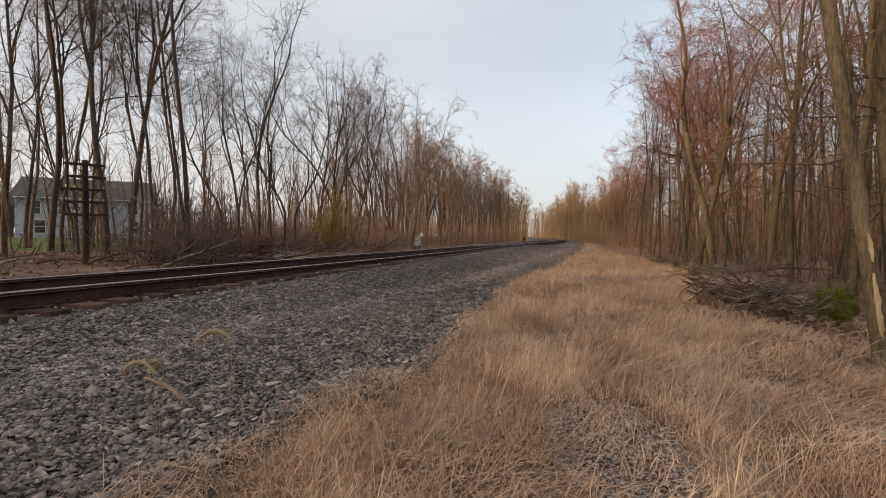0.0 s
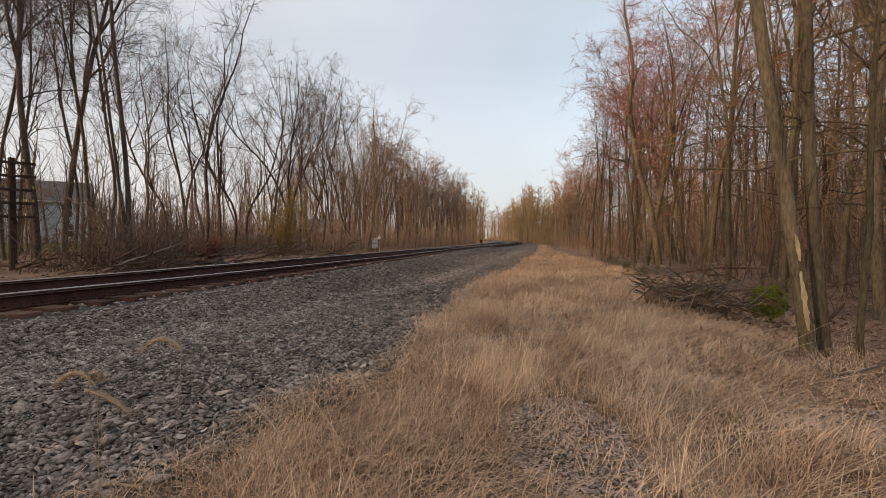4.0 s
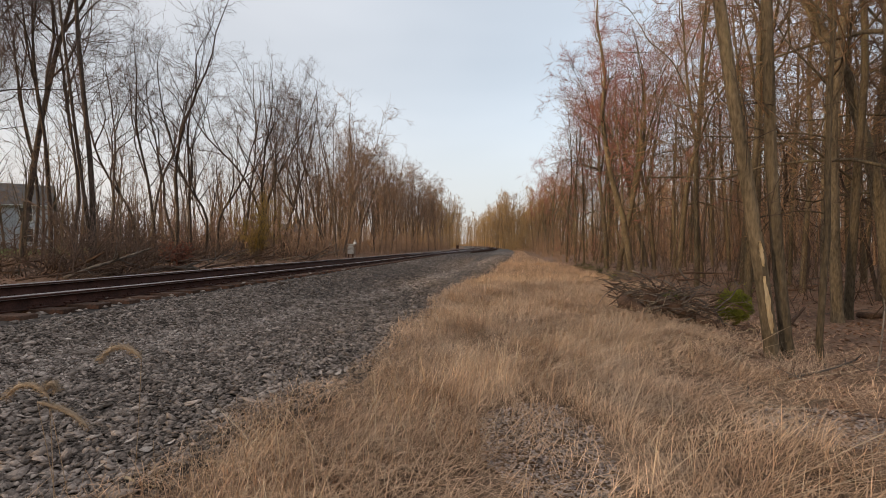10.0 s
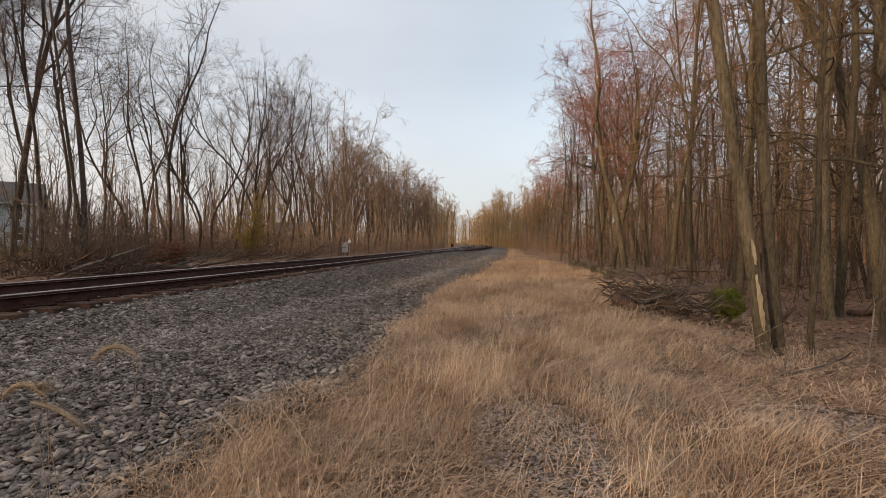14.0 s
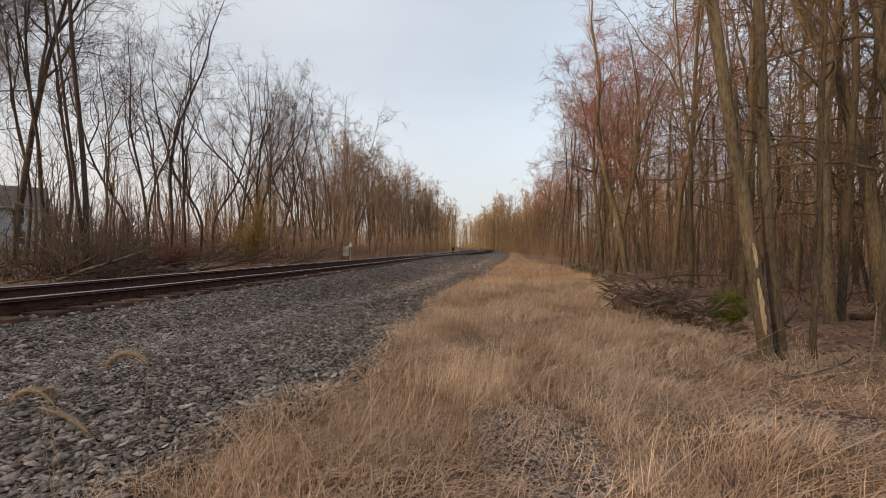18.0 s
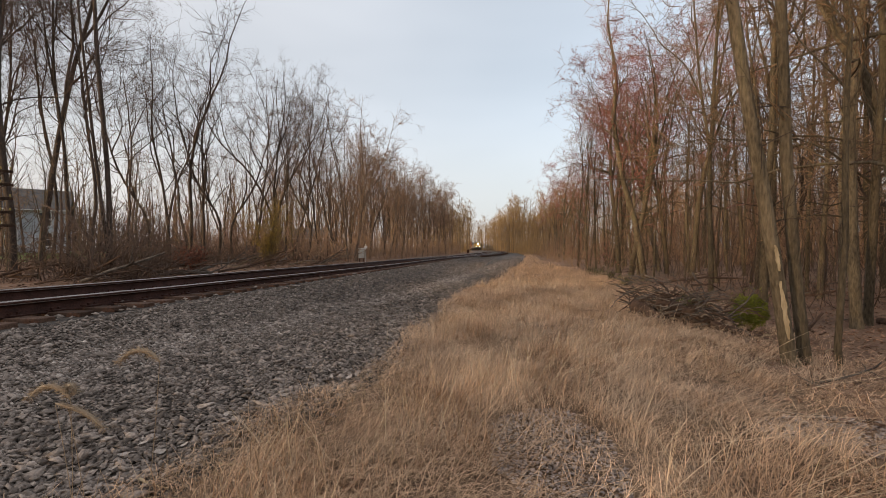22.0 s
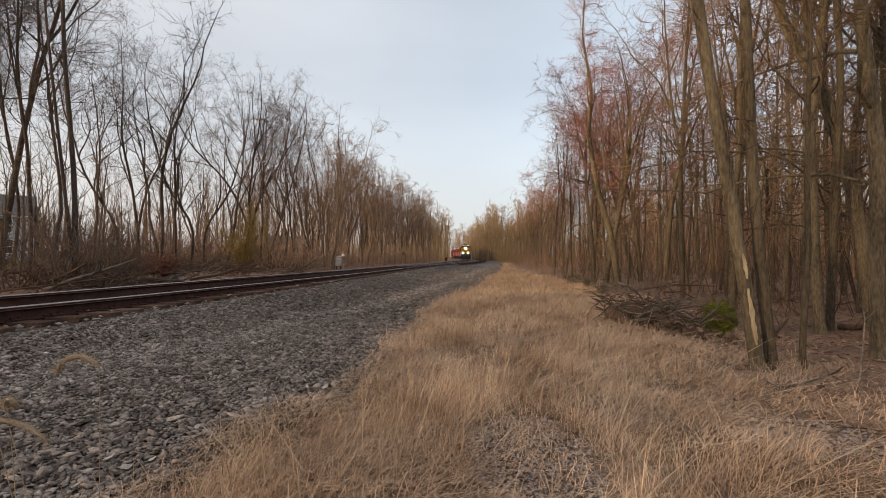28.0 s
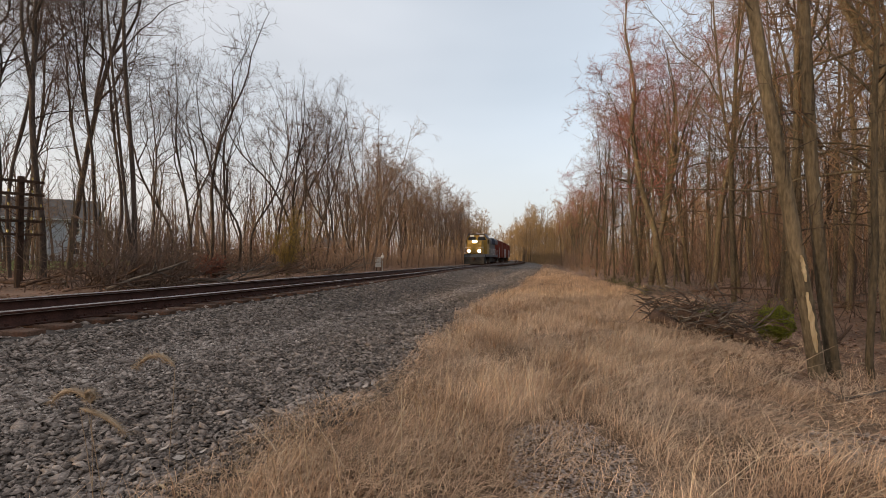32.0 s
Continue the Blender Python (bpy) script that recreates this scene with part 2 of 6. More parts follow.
# ---- the line of the track ----
KNOT_Y = np.array((-160.0, -60, 5.2, 13, 25.4, 52, 66, 84, 102, 120, 138, 192, 228, 264, 320, 390, 480, 600, 740))
KNOT_X = np.array((-23.0, -12.9, -5.85, -4.95, -3.4, 0.0, 2.05, 5.1, 8.2, 11.0, 13.3, 18.0, 18.6, 17.6, 10, -12, -60, -160, -300))


def natural_spline(xs, ys):
    n = len(xs)
    h = np.diff(xs)
    a, r = np.eye(n), np.zeros(n)
    for i in range(1, n - 1):
        a[i, i - 1:i + 2] = h[i - 1], 2 * (h[i - 1] + h[i]), h[i]
        r[i] = 6 * ((ys[i + 1] - ys[i]) / h[i] - (ys[i] - ys[i - 1]) / h[i - 1])
    m = np.linalg.solve(a, r)

    def value(x):
        x = np.clip(np.asarray(x, float), xs[0], xs[-1])
        i = np.clip(np.searchsorted(xs, x) - 1, 0, n - 2)
        p, q = xs[i + 1] - x, x - xs[i]
        return (m[i] * p ** 3 + m[i + 1] * q ** 3) / (6 * h[i]) + (ys[i] / h[i] - m[i] * h[i] / 6) * p + (ys[i + 1] / h[i] - m[i + 1] * h[i] / 6) * q
    return value


track_x = natural_spline(KNOT_Y, KNOT_X)
rail_z = lambda y: EYE + np.interp(y, (5, 25, 66, 102, 138, 192, 264, 740), (-0.58, -0.66, -0.70, -0.5, -0.25, 0.0, 0.35, 0.9))
PATH_Y = np.arange(-160.0, 740.1, 0.5)
PATH = np.stack((track_x(PATH_Y), PATH_Y, rail_z(PATH_Y)), 1)
PATH_S = np.concatenate(((0,), np.cumsum(np.linalg.norm(np.diff(PATH, axis=0), axis=1))))


def on_track(s):
    """Place and heading on the centre line, at rail-head height, s metres along it."""
    p = np.stack([np.interp(s, PATH_S, PATH[:, i]) for i in range(3)], -1)
    q = np.stack([np.interp(np.asarray(s) + 0.6, PATH_S, PATH[:, i]) for i in range(3)], -1)
    o = np.stack([np.interp(np.asarray(s) - 0.6, PATH_S, PATH[:, i]) for i in range(3)], -1)
    d = (q - o) / np.linalg.norm(q - o, axis=-1)[..., None]
    return p, d


S_HERE = float(np.interp(0, PATH_Y, PATH_S))


def across(x, y):
    """Metres to the right of the centre line."""
    slope = (track_x(np.asarray(y) + 1) - track_x(np.asarray(y) - 1)) / 2
    return (np.asarray(x) - track_x(y)) / np.sqrt(1 + slope ** 2)


def smooth_noise(x, y, scale, seed=0):
    """Cheap rolling unevenness between -1 and 1."""
    a = np.sin(x * scale * 1.0 + seed) * np.cos(y * scale * 0.83 + 1.7 * seed)
    b = np.sin(x * scale * 2.3 + 2.1 * seed + y * scale * 0.9) * 0.5
    c = np.cos(y * scale * 3.1 - x * scale * 1.4 + seed) * 0.35
    return (a + b + c) / 1.6


PROFILE_D = (-9.0, -5.0, -3.4, -1.7, 1.7, 2.3, 3.0, 3.8, 4.6, 5.4, 11.0)
PROFILE_Z = (-0.5, -0.42, -0.40, -0.25, -0.255, -0.34, -0.47, -0.55, -0.61, -0.65, -0.70)


def bed_edge(y):
    """How far the gravel reaches to the right of the centre line."""
    return np.interp(y, (-60, 1.5, 2.5, 3.5, 5, 12, 16, 30, 60, 100, 150), (4.4, 4.5, 4.65, 4.95, 5.2, 5.3, 5.7, 6.9, 9.0, 9.6, 9.6))


def bed_z(d, y):
    return rail_z(y) + np.interp(d, PROFILE_D, PROFILE_Z)


def ground_z(x, y):
    x, y = np.asarray(x, float), np.asarray(y, float)
    d = across(x, y)
    near = np.interp(d, (-60, -45, -20, -9, -5, -3.4, -1.7, 1.7, 2.3, 3.8, 4.6, 5.4, 9, 13, 40, 200),
                     (0.55, 0.5, -0.1, -0.40, -0.42, -0.5, -0.5, -0.5, -0.5, -0.66, -0.64, -0.67, -0.68, -0.86, -0.8, -0.4))
    near = near - 0.22 * np.clip((bed_edge(y) - np.abs(d)) / 0.6, 0, 1) * (d > 0)
    rough = smooth_noise(x, y, 0.9, 1) * 0.05 + smooth_noise(x, y, 0.25, 2) * 0.08
    return rail_z(y) + near + rough * np.clip((np.abs(d - 0.5) - 4.0) / 3, 0, 1)


# ---- ground ----
def graded(lo, hi, first, growth, centre):
    """Grid lines that lie close together at the centre and spread outwards."""
    out = [centre]
    for sign, end in ((1, hi), (-1, lo)):
        p, step = centre, first
        while (p - end) * sign < 0:
            p += sign * step
            step *= growth
            out.append(p)
    return np.array(sorted(out))


def build_ground():
    xs, ys = graded(-2600, 2600, 0.28, 1.055, 1.0), graded(-2600, 2600, 0.28, 1.05, 4.0)
    gx, gy = np.meshgrid(xs, ys)
    gz = ground_z(gx, np.clip(gy, -150, 735))
    verts = np.stack((gx, gy, gz), -1).reshape(-1, 3)
    w = len(xs)
    i = (np.arange(len(ys) - 1)[:, None] * w + np.arange(w - 1)[None]).ravel()
    tris = np.concatenate((np.stack((i, i + 1, i + w + 1), 1), np.stack((i, i + w + 1, i + w), 1)))
    me = arrays_mesh("ground", verts, tris)
    ob = dress("ground", me, [LITTER, THATCH, LAWN], smooth=True)
    c = verts[tris].mean(1)
    d = across(c[:, 0], np.clip(c[:, 1], -150, 735))
    edge = 9.2 + 0.18 * np.clip(c[:, 1] - 4, 0, 18) + smooth_noise(c[:, 0], c[:, 1], 1.1, 4) * 0.5
    edge = np.where(c[:, 1] > 22, 13.0, edge)
    kind = np.where((d > 3) & (d < edge), 1, 0)
    far_left = (d < -24 + smooth_noise(c[:, 0], c[:, 1], 0.3, 6) * 4) & (c[:, 1] > 0) & (c[:, 1] < 90) & (d > -80)
    kind = np.where(far_left, 2, kind)
    me.polygons.foreach_set("material_index", kind.astype(np.int32))
    tagged(ob, "uneven ground of leaf litter and dry thatch", "ground", kind="structure")


build_ground()


def sweep(name, profile, s0, s1, step, mat, offset=0.0, lift=0.0, mats=None, close=True):
    """A profile of (across, up) pairs drawn along the track."""
    s = np.concatenate((np.arange(s0, min(s1, s0 + 360), step), np.arange(min(s1, s0 + 360), s1, step * 4), (s1,)))
    p, d = on_track(s)
    right = np.stack((d[:, 1], -d[:, 0], np.zeros(len(s))), 1)
    right /= np.linalg.norm(right, axis=1)[:, None]
    prof = np.array(profile)
    v = p[:, None] + right[:, None] * (prof[None, :, 0:1] + (offset(p[:, 1]) if callable(offset) else np.full(len(s), offset))[:, None, None]) + np.array((0, 0, 1.0)) * (prof[None, :, 1:2] + (lift(p[:, 1]) if callable(lift) else np.full(len(s), lift))[:, None, None])
    k = len(prof)
    j = np.arange(k if close else k - 1)
    i = np.arange(len(s) - 1)
    a = (i[:, None] * k + j[None]).ravel()
    b = (i[:, None] * k + ((j + 1) % k)[None]).ravel()
    tris = np.concatenate((np.stack((a, b, b + k), 1), np.stack((a, b + k, a + k), 1)))
    me = arrays_mesh(name, v.reshape(-1, 3), tris)
    ob = dress(name, me, mat)
    if mats:
        idx = np.tile(np.array(mats, dtype=np.int32)[j][None], (len(i), 1)).ravel()
        me.polygons.foreach_set("material_index", np.concatenate((idx, idx)))
    return ob


S0, S1 = S_HERE - 60, S_HERE + 640


def build_bed():
    """The gravel, which widens to the right along the line and dives under the grass at its edge."""
    path = np.concatenate((np.arange(S0, S0 + 360, 1.0), np.arange(S0 + 360, S1, 4.0)))
    p, d = on_track(path)
    right = np.stack((d[:, 1], -d[:, 0], np.zeros(len(path))), 1)
    right /= np.linalg.norm(right, axis=1)[:, None]
    reach = bed_edge(p[:, 1])
    prof_d = np.repeat(np.array(PROFILE_D[1:-1])[None], len(path), 0)
    prof_d = np.concatenate((prof_d[:, :-1], np.maximum(prof_d[:, -2:-1] + 0.2, reach[:, None]), np.maximum(5.2, reach[:, None] + 0.6)), 1)
    prof_z = np.concatenate((np.repeat(np.array(PROFILE_Z[1:-2])[None], len(path), 0), np.full((len(path), 1), -0.645), np.full((len(path), 1), -0.95)), 1)
    k = prof_d.shape[1]
    v = p[:, None] + right[:, None] * prof_d[..., None] + np.array((0, 0, 1.0)) * prof_z[..., None]
    a = (np.arange(len(path) - 1)[:, None] * k + np.arange(k - 1)[None]).ravel()
    tris = np.concatenate((np.stack((a, a + 1, a + 1 + k), 1), np.stack((a, a + 1 + k, a + k), 1)))
    me = arrays_mesh("ballast_bed", v.reshape(-1, 3), tris)
    # past y = 75, a mean colour of stones and gap shade
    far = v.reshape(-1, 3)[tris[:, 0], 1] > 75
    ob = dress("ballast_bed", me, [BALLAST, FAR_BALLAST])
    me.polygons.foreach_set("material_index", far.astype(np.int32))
    return ob


bed = build_bed()
tagged(bed, "grey crushed stone ballast shoulder under the track", "ballast", kind="structure")

FOOT = [(-0.076, 0.0), (0.076, 0.0), (0.076, 0.012), (0.012, 0.034), (0.009, 0.128), (-0.009, 0.128), (-0.012, 0.034), (-0.076, 0.012)]
HEAD = [(-0.009, 0.126), (0.009, 0.126), (0.037, 0.138), (0.0395, 0.147), (0.037, 0.172), (0.028, 0.184), (-0.028, 0.184), (-0.037, 0.172), (-0.0395, 0.147), (-0.037, 0.138)]
# rail heights set to fit the camera's view: left rail raised, right lowered
for offset, ys, view_lift in ((0.755, (4, 8, 14, 26, 60, 90), (-0.005, -0.04, -0.06, -0.07, -0.045, -0.03)), (-0.755, (5, 8, 15, 30, 90), (0.01, 0.0, 0.02, 0.035, 0.02))):
    seat = lambda y, ys=ys, view_lift=view_lift: np.interp(y, ys, view_lift) - 0.184
    rail = thing("rail", "rusty brown steel rail with a polished running surface", "rail", group="rails of the track")
    sweep("rail_foot", FOOT, S0, S1, 1.0, RUST, offset, seat).parent = rail
    sweep("rail_head", HEAD, S0, S1, 1.0, [RUST, POLISHED, RAIL_EDGE], offset, seat, [0, 0, 2, 0, 2, 1, 2, 0, 2, 0]).parent = rail


def siding(y):
    """How far a second track, which branches off past the straight, lies to the right of the first."""
    f = np.clip((np.asarray(y, float) - 36) / 94, 0, 1)
    return 4.7 * f * f * (3 - 2 * f)


def build_siding():
    s0, s1 = float(np.interp(41, PATH_Y, PATH_S)), float(np.interp(330, PATH_Y, PATH_S))
    for side in (0.755, -0.755):
        rail = thing("rail", "rusty rail of a second track branching off down the line", "rail", group="rails of the track")
        away = lambda y, side=side: siding(y) + side
        sweep("rail_foot", FOOT, s0, s1, 1.0, RUST, away, -0.214).parent = rail
        sweep("rail_head", HEAD, s0, s1, 1.0, [RUST, POLISHED, RAIL_EDGE], away, -0.214, [0, 0, 2, 0, 2, 1, 2, 0, 2, 0]).parent = rail
    bm = bmesh.new()
    for k in range(150):
        p, d = on_track(s0 + 36 + k * 0.6)
        right = Vector((d[1], -d[0], 0)).normalized()
        m = Matrix.Translation(Vector(p) + right * float(siding(p[1])) + Vector((0, 0, -0.31))) @ Matrix.Rotation(math.atan2(d[1], d[0]) - math.pi / 2, 4, "Z")
        bmesh.ops.create_cube(bm, size=1, matrix=m @ Matrix.Diagonal((2.6, 0.23, 0.18, 1)))
    tagged(part("siding_ties", bm, TIE), "weathered timber ties of the second track", "railway ties", kind="stuff")


build_siding()


def build_ties():
    bm = bmesh.new()
    box(bm, -1.3, 1.3, -0.115, 0.115, -0.18, 0.0, 0.012)
    me = bpy.data.meshes.new("tie")
    bm.to_mesh(me)
    me.materials.append(TIE)
    bm.free()
    rng = random.Random(5)
    row = thing("track_ties", "weathered creosoted timber ties half buried in ballast", "railway ties", kind="structure")
    plate_bm = bmesh.new()
    for o in (-0.755, 0.755):
        box(plate_bm, o - 0.18, o + 0.18, -0.095, 0.095, 0.0, 0.022, 0.004)
        for dx in (-0.11, 0.11):
            for dy in (-0.05, 0.05):
                box(plate_bm, o + dx - 0.014, o + dx + 0.014, dy - 0.014, dy + 0.014, 0.022, 0.05)
    plate_me = bpy.data.meshes.new("tie_plate")
    plate_bm.to_mesh(plate_me)
    plate_me.materials.append(RUST)
    plate_bm.free()
    for i in range(300):
        s = S_HERE - 6 + i * 0.5
        p, d = on_track(s)
        m = Matrix.Translation((p[0], p[1], p[2] - 0.196 + rng.uniform(-0.008, 0.004))) @ Matrix.Rotation(math.atan2(d[1], d[0]) - math.pi / 2 + rng.uniform(-0.012, 0.012), 4, "Z")
        m = m @ Matrix.Translation((rng.uniform(-0.05, 0.05), rng.uniform(-0.03, 0.03), 0))
        tie = new("tie", me)
        tie.parent = row
        tie.matrix_basis = m
        if i < 130:
            plate = new("tie_plate", plate_me)
            plate.parent = tie


build_ties()


# ---- trees ----
def wander(rng, start, heading, length, steps, wobble, lift):
    """A crooked line that bends upwards (or, with a negative lift, droops)."""
    p, h = np.array(start, float), np.array(heading, float)
    h /= np.linalg.norm(h)
    pts = [p.copy()]
    for _ in range(steps):
        h = h + np.array((rng.gauss(0, wobble), rng.gauss(0, wobble), rng.gauss(0, wobble) + lift))
        h /= np.linalg.norm(h)
        p = p + h * (length / steps)
        pts.append(p.copy())
    return np.array(pts)


def along(pts, f):
    k = f * (len(pts) - 1)
    i = min(int(k), len(pts) - 2)
    return pts[i] + (pts[i + 1] - pts[i]) * (k - i), pts[i + 1] - pts[i]


def sideways(rng, direction, angle):
    """A heading that leaves a direction by an angle, any way round."""
    d = Vector(direction).normalized()
    side = d.orthogonal().normalized()
    side.rotate(Matrix.Rotation(rng.uniform(0, 2 * math.pi), 3, d))
    return np.array(d * math.cos(angle) + side * math.sin(angle))


def unit(v):
    return v / (np.linalg.norm(v, axis=-1, keepdims=True) + 1e-9)


def sprout(rng, pts, rad, idx, f, angle, length, steps, wobble, lift, ratio, least, taper=0.85):
    """Many crooked shoots at once: each leaves line idx at fraction f by an angle, bends with a slow wander and turns upwards."""
    k = pts.shape[1] - 1
    q = f * k
    i = np.minimum(q.astype(int), k - 1)
    w = (q - i)[:, None]
    a, b = pts[idx, i], pts[idx, i + 1]
    go = unit(b - a)
    start = np.maximum((rad[idx, i] * (1 - w[:, 0]) + rad[idx, i + 1] * w[:, 0]) * ratio, least)
    side = unit(np.cross(go, rng.normal(0, 1, go.shape)))
    h = go * np.cos(angle)[:, None] + side * np.sin(angle)[:, None]
    turn = np.zeros_like(h)
    line = [a + (b - a) * w]
    for _ in range(steps):
        turn = 0.45 * turn + rng.normal(0, wobble, h.shape)
        h = h + turn
        h[:, 2] += lift
        h = unit(h)
        line.append(line[-1] + h * (length / steps)[:, None])
    return np.stack(line, 1), start[:, None] * (1 - taper * np.linspace(0, 1, steps + 1))[None]


def as_tubes(pts, rad, sides, tip=True):
    rad = rad.copy()
    if tip:
        rad[:, -1] = 0
    return [(p, r, sides) for p, r in zip(pts, rad)]


def grow(seed, height, radius, clear, limbs, subs, twigs, detail=2, forks=(), buds=0.0, spread=1.0, twig_r=0.006, crook=0.06, spine=None, droop=0.0, splay=1.0):
    """A bare tree: tubes for its trunk with the limbs, tubes for its twigs, and the places of its buds."""
    rng = np.random.default_rng(seed)
    n = 17
    h, turn, p = np.array((0.0, 0.0, 1.0)), np.zeros(3), np.array((0.0, 0.0, -0.15))
    trunk = [p]
    for _ in range(n - 1):
        turn = 0.5 * turn + rng.normal(0, crook, 3)
        h = unit((h + turn) * np.array((0.80, 0.80, 1.0)) + np.array((0, 0, 0.1)))
        p = p + h * height / (n - 1)
        trunk.append(p)
    trunk = np.array(trunk)
    if spine:
        way = np.array(spine, float)
        reach = np.concatenate(((0,), np.cumsum(np.linalg.norm(np.diff(way, axis=0), axis=1))))
        trunk = np.stack([np.interp(np.linspace(0, reach[-1], n), reach, way[:, i]) for i in range(3)], 1)
    f = np.linspace(0, 1, n)
    pts, rad = trunk[None], (radius * (1 - 0.93 * f ** 1.15))[None]
    if len(forks):
        a, b = sprout(rng, pts, rad, np.zeros(len(forks), int), np.array(forks, float), rng.uniform(0.26, 0.46, len(forks)) * splay * np.clip(0.3 + 1.5 * np.array(forks), 0, 1), height * (1 - np.array(forks)) * rng.uniform(0.75, 1.0, len(forks)), n - 1, crook * 1.15, 0.085, rng.uniform(0.62, 0.85, len(forks)), 0.01, 0.93)
        pts, rad = np.concatenate((pts, a)), np.concatenate((rad, b))
    body = as_tubes(pts, rad, {2: 10, 1: 7, 0: 5}[detail])
    flare = trunk[0] + (trunk[1] - trunk[0]) * np.array((-0.1, 0.12, 0.35))[:, None]
    body.append((flare, [radius * 1.45, radius * 1.2, radius * 1.0], 10 if detail == 2 else 6))
    which = np.arange(limbs) % len(pts)
    at = np.where(which == 0, clear + (0.97 - clear) * (np.arange(limbs) + rng.random(limbs)) / limbs, rng.uniform(0.15, 0.97, limbs))
    reach = height * (0.075 + 0.19 * (1 - at)) * rng.uniform(0.6, 1.4, limbs) * spread
    lp, lr = sprout(rng, pts, rad, which, at, rng.uniform(0.55, 1.05, limbs) * (1.15 - 0.45 * at) * splay, reach, 9 if detail == 2 else 8, 0.21, 0.075 - droop, rng.uniform(0.42, 0.68, limbs) * np.clip(0.25 + 1.5 * at, 0.3, 1), twig_r * 2)
    body += as_tubes(lp, lr, {2: 5, 1: 4, 0: 3}[detail])
    m = limbs * subs
    idx = np.repeat(np.arange(limbs), subs)
    g = rng.uniform(0.12, 1.0, m)
    long = reach[idx] * rng.uniform(0.2, 0.5, m) * (1.15 - 0.5 * g) + 0.3
    sp, sr = sprout(rng, lp, lr, idx, g, rng.uniform(0.4, 1.0, m), long, 5 if detail else 3, 0.24, 0.04 - droop, rng.uniform(0.5, 0.75, m), twig_r * 1.5)
    fine = as_tubes(sp, sr, 3)
    m2 = m * twigs
    idx = np.repeat(np.arange(m), twigs)
    tp, tr = sprout(rng, sp, sr, idx, rng.uniform(0.1, 1.0, m2), rng.uniform(0.4, 1.0, m2), rng.uniform(0.3, 0.9, m2) * (0.4 + 0.03 * height), {2: 3, 1: 2, 0: 1}[detail], 0.22, 0.03, np.full(m2, 0.55), twig_r, 0.5)
    fine += as_tubes(tp, tr, 3)
    if detail == 2:
        idx = np.repeat(np.arange(m2), 2)
        m3 = len(idx)
        ep, er = sprout(rng, tp, tr, idx, rng.uniform(0.2, 1.0, m3), rng.uniform(0.4, 0.9, m3), rng.uniform(0.12, 0.4, m3), 1, 0.1, 0.03, np.full(m3, 0.6), twig_r * 0.7, 0.5)
        fine += as_tubes(ep, er, 3)
    tips = []
    if buds:
        pick = rng.random(m2) < buds
        for w in (0.35, 0.7, 1.0):
            tips += list(tp[pick, 0] * (1 - w) + tp[pick, -1] * w)
    return body, fine, tips


def clump_mesh(name, places, size, seed):
    """Many tiny three-sided buds in one mesh."""
    rng = np.random.default_rng(seed)
    p = np.array(places)
    shape = np.array(((0.9, 0, -0.4), (-0.5, 0.8, -0.4), (-0.5, -0.8, -0.4), (0, 0, 1.0)))
    v = p[:, None] + shape[None] * (size * rng.uniform(0.6, 1.4, (len(p), 1, 1))) + rng.normal(0, size * 0.2, (len(p), 4, 3))
    f = np.array(((0, 2, 1), (0, 1, 3), (1, 2, 3), (2, 0, 3)))
    tris = (np.arange(len(p))[:, None, None] * 4 + f[None]).reshape(-1, 3)
    return arrays_mesh(name, v.reshape(-1, 3), tris)


def tree_kind(label, seed, bark, twig, group, bud=None, **shape):
    """A recipe of shared meshes for one kind of tree."""
    body, twigs, tips = grow(seed, **shape)
    made = [("trunk", tubes_mesh("trunk", body), bark, True), ("crown", tubes_mesh("crown", twigs), twig, False)]
    if tips:
        made.append(("bud_haze", clump_mesh("bud_haze", tips, 0.03, seed), bud or twig, False))
    for _, me, mat, soft in made:
        me.materials.append(mat)
        if soft:
            me.shade_smooth()
    return label, group, [(n, me) for n, me, _, _ in made]


def plant(recipe, x, y, scale=1.0, turn=0.0, z=None, label="", tip=(0, 0), name="tree"):
    text, group, meshes = recipe
    top = new(name)
    top.matrix_basis = pose(x, y, float(ground_z(x, y)) if z is None else z, tip[0], tip[1], 0) @ pose(0, 0, 0, 0, 0, turn) @ Matrix.Scale(scale, 4)
    tagged(top, label or text, name, group)
    for n, me in meshes:
        child = new(n, me)
        child.parent = top
        if n != "trunk":
            child["kind"] = "stuff"
    return top


def polar(bearing, distance):
    return distance * math.sin(radians(bearing)), distance * math.cos(radians(bearing))


L_GROUP, R_GROUP = "bare trees beyond the track", "bare trees of the grassy side"
LEFT_BIG = [tree_kind("tall bare dark-barked tree with upswept limbs on the bank", 11 + i, BARK_DARK, TWIG_DARK, L_GROUP, height=h, radius=r, clear=c, limbs=34, subs=4, twigs=4, detail=2, forks=f, crook=k, splay=0.8, twig_r=0.0055)
            for i, (h, r, c, f, k) in enumerate(((17, 0.11, 0.3, (0.34, 0.5), 0.07), (16, 0.095, 0.25, (0.3, 0.42, 0.55), 0.10), (20, 0.095, 0.3, (0.03, 0.6), 0.025), (15, 0.09, 0.3, (0.28, 0.4, 0.5, 0.6), 0.13)))]
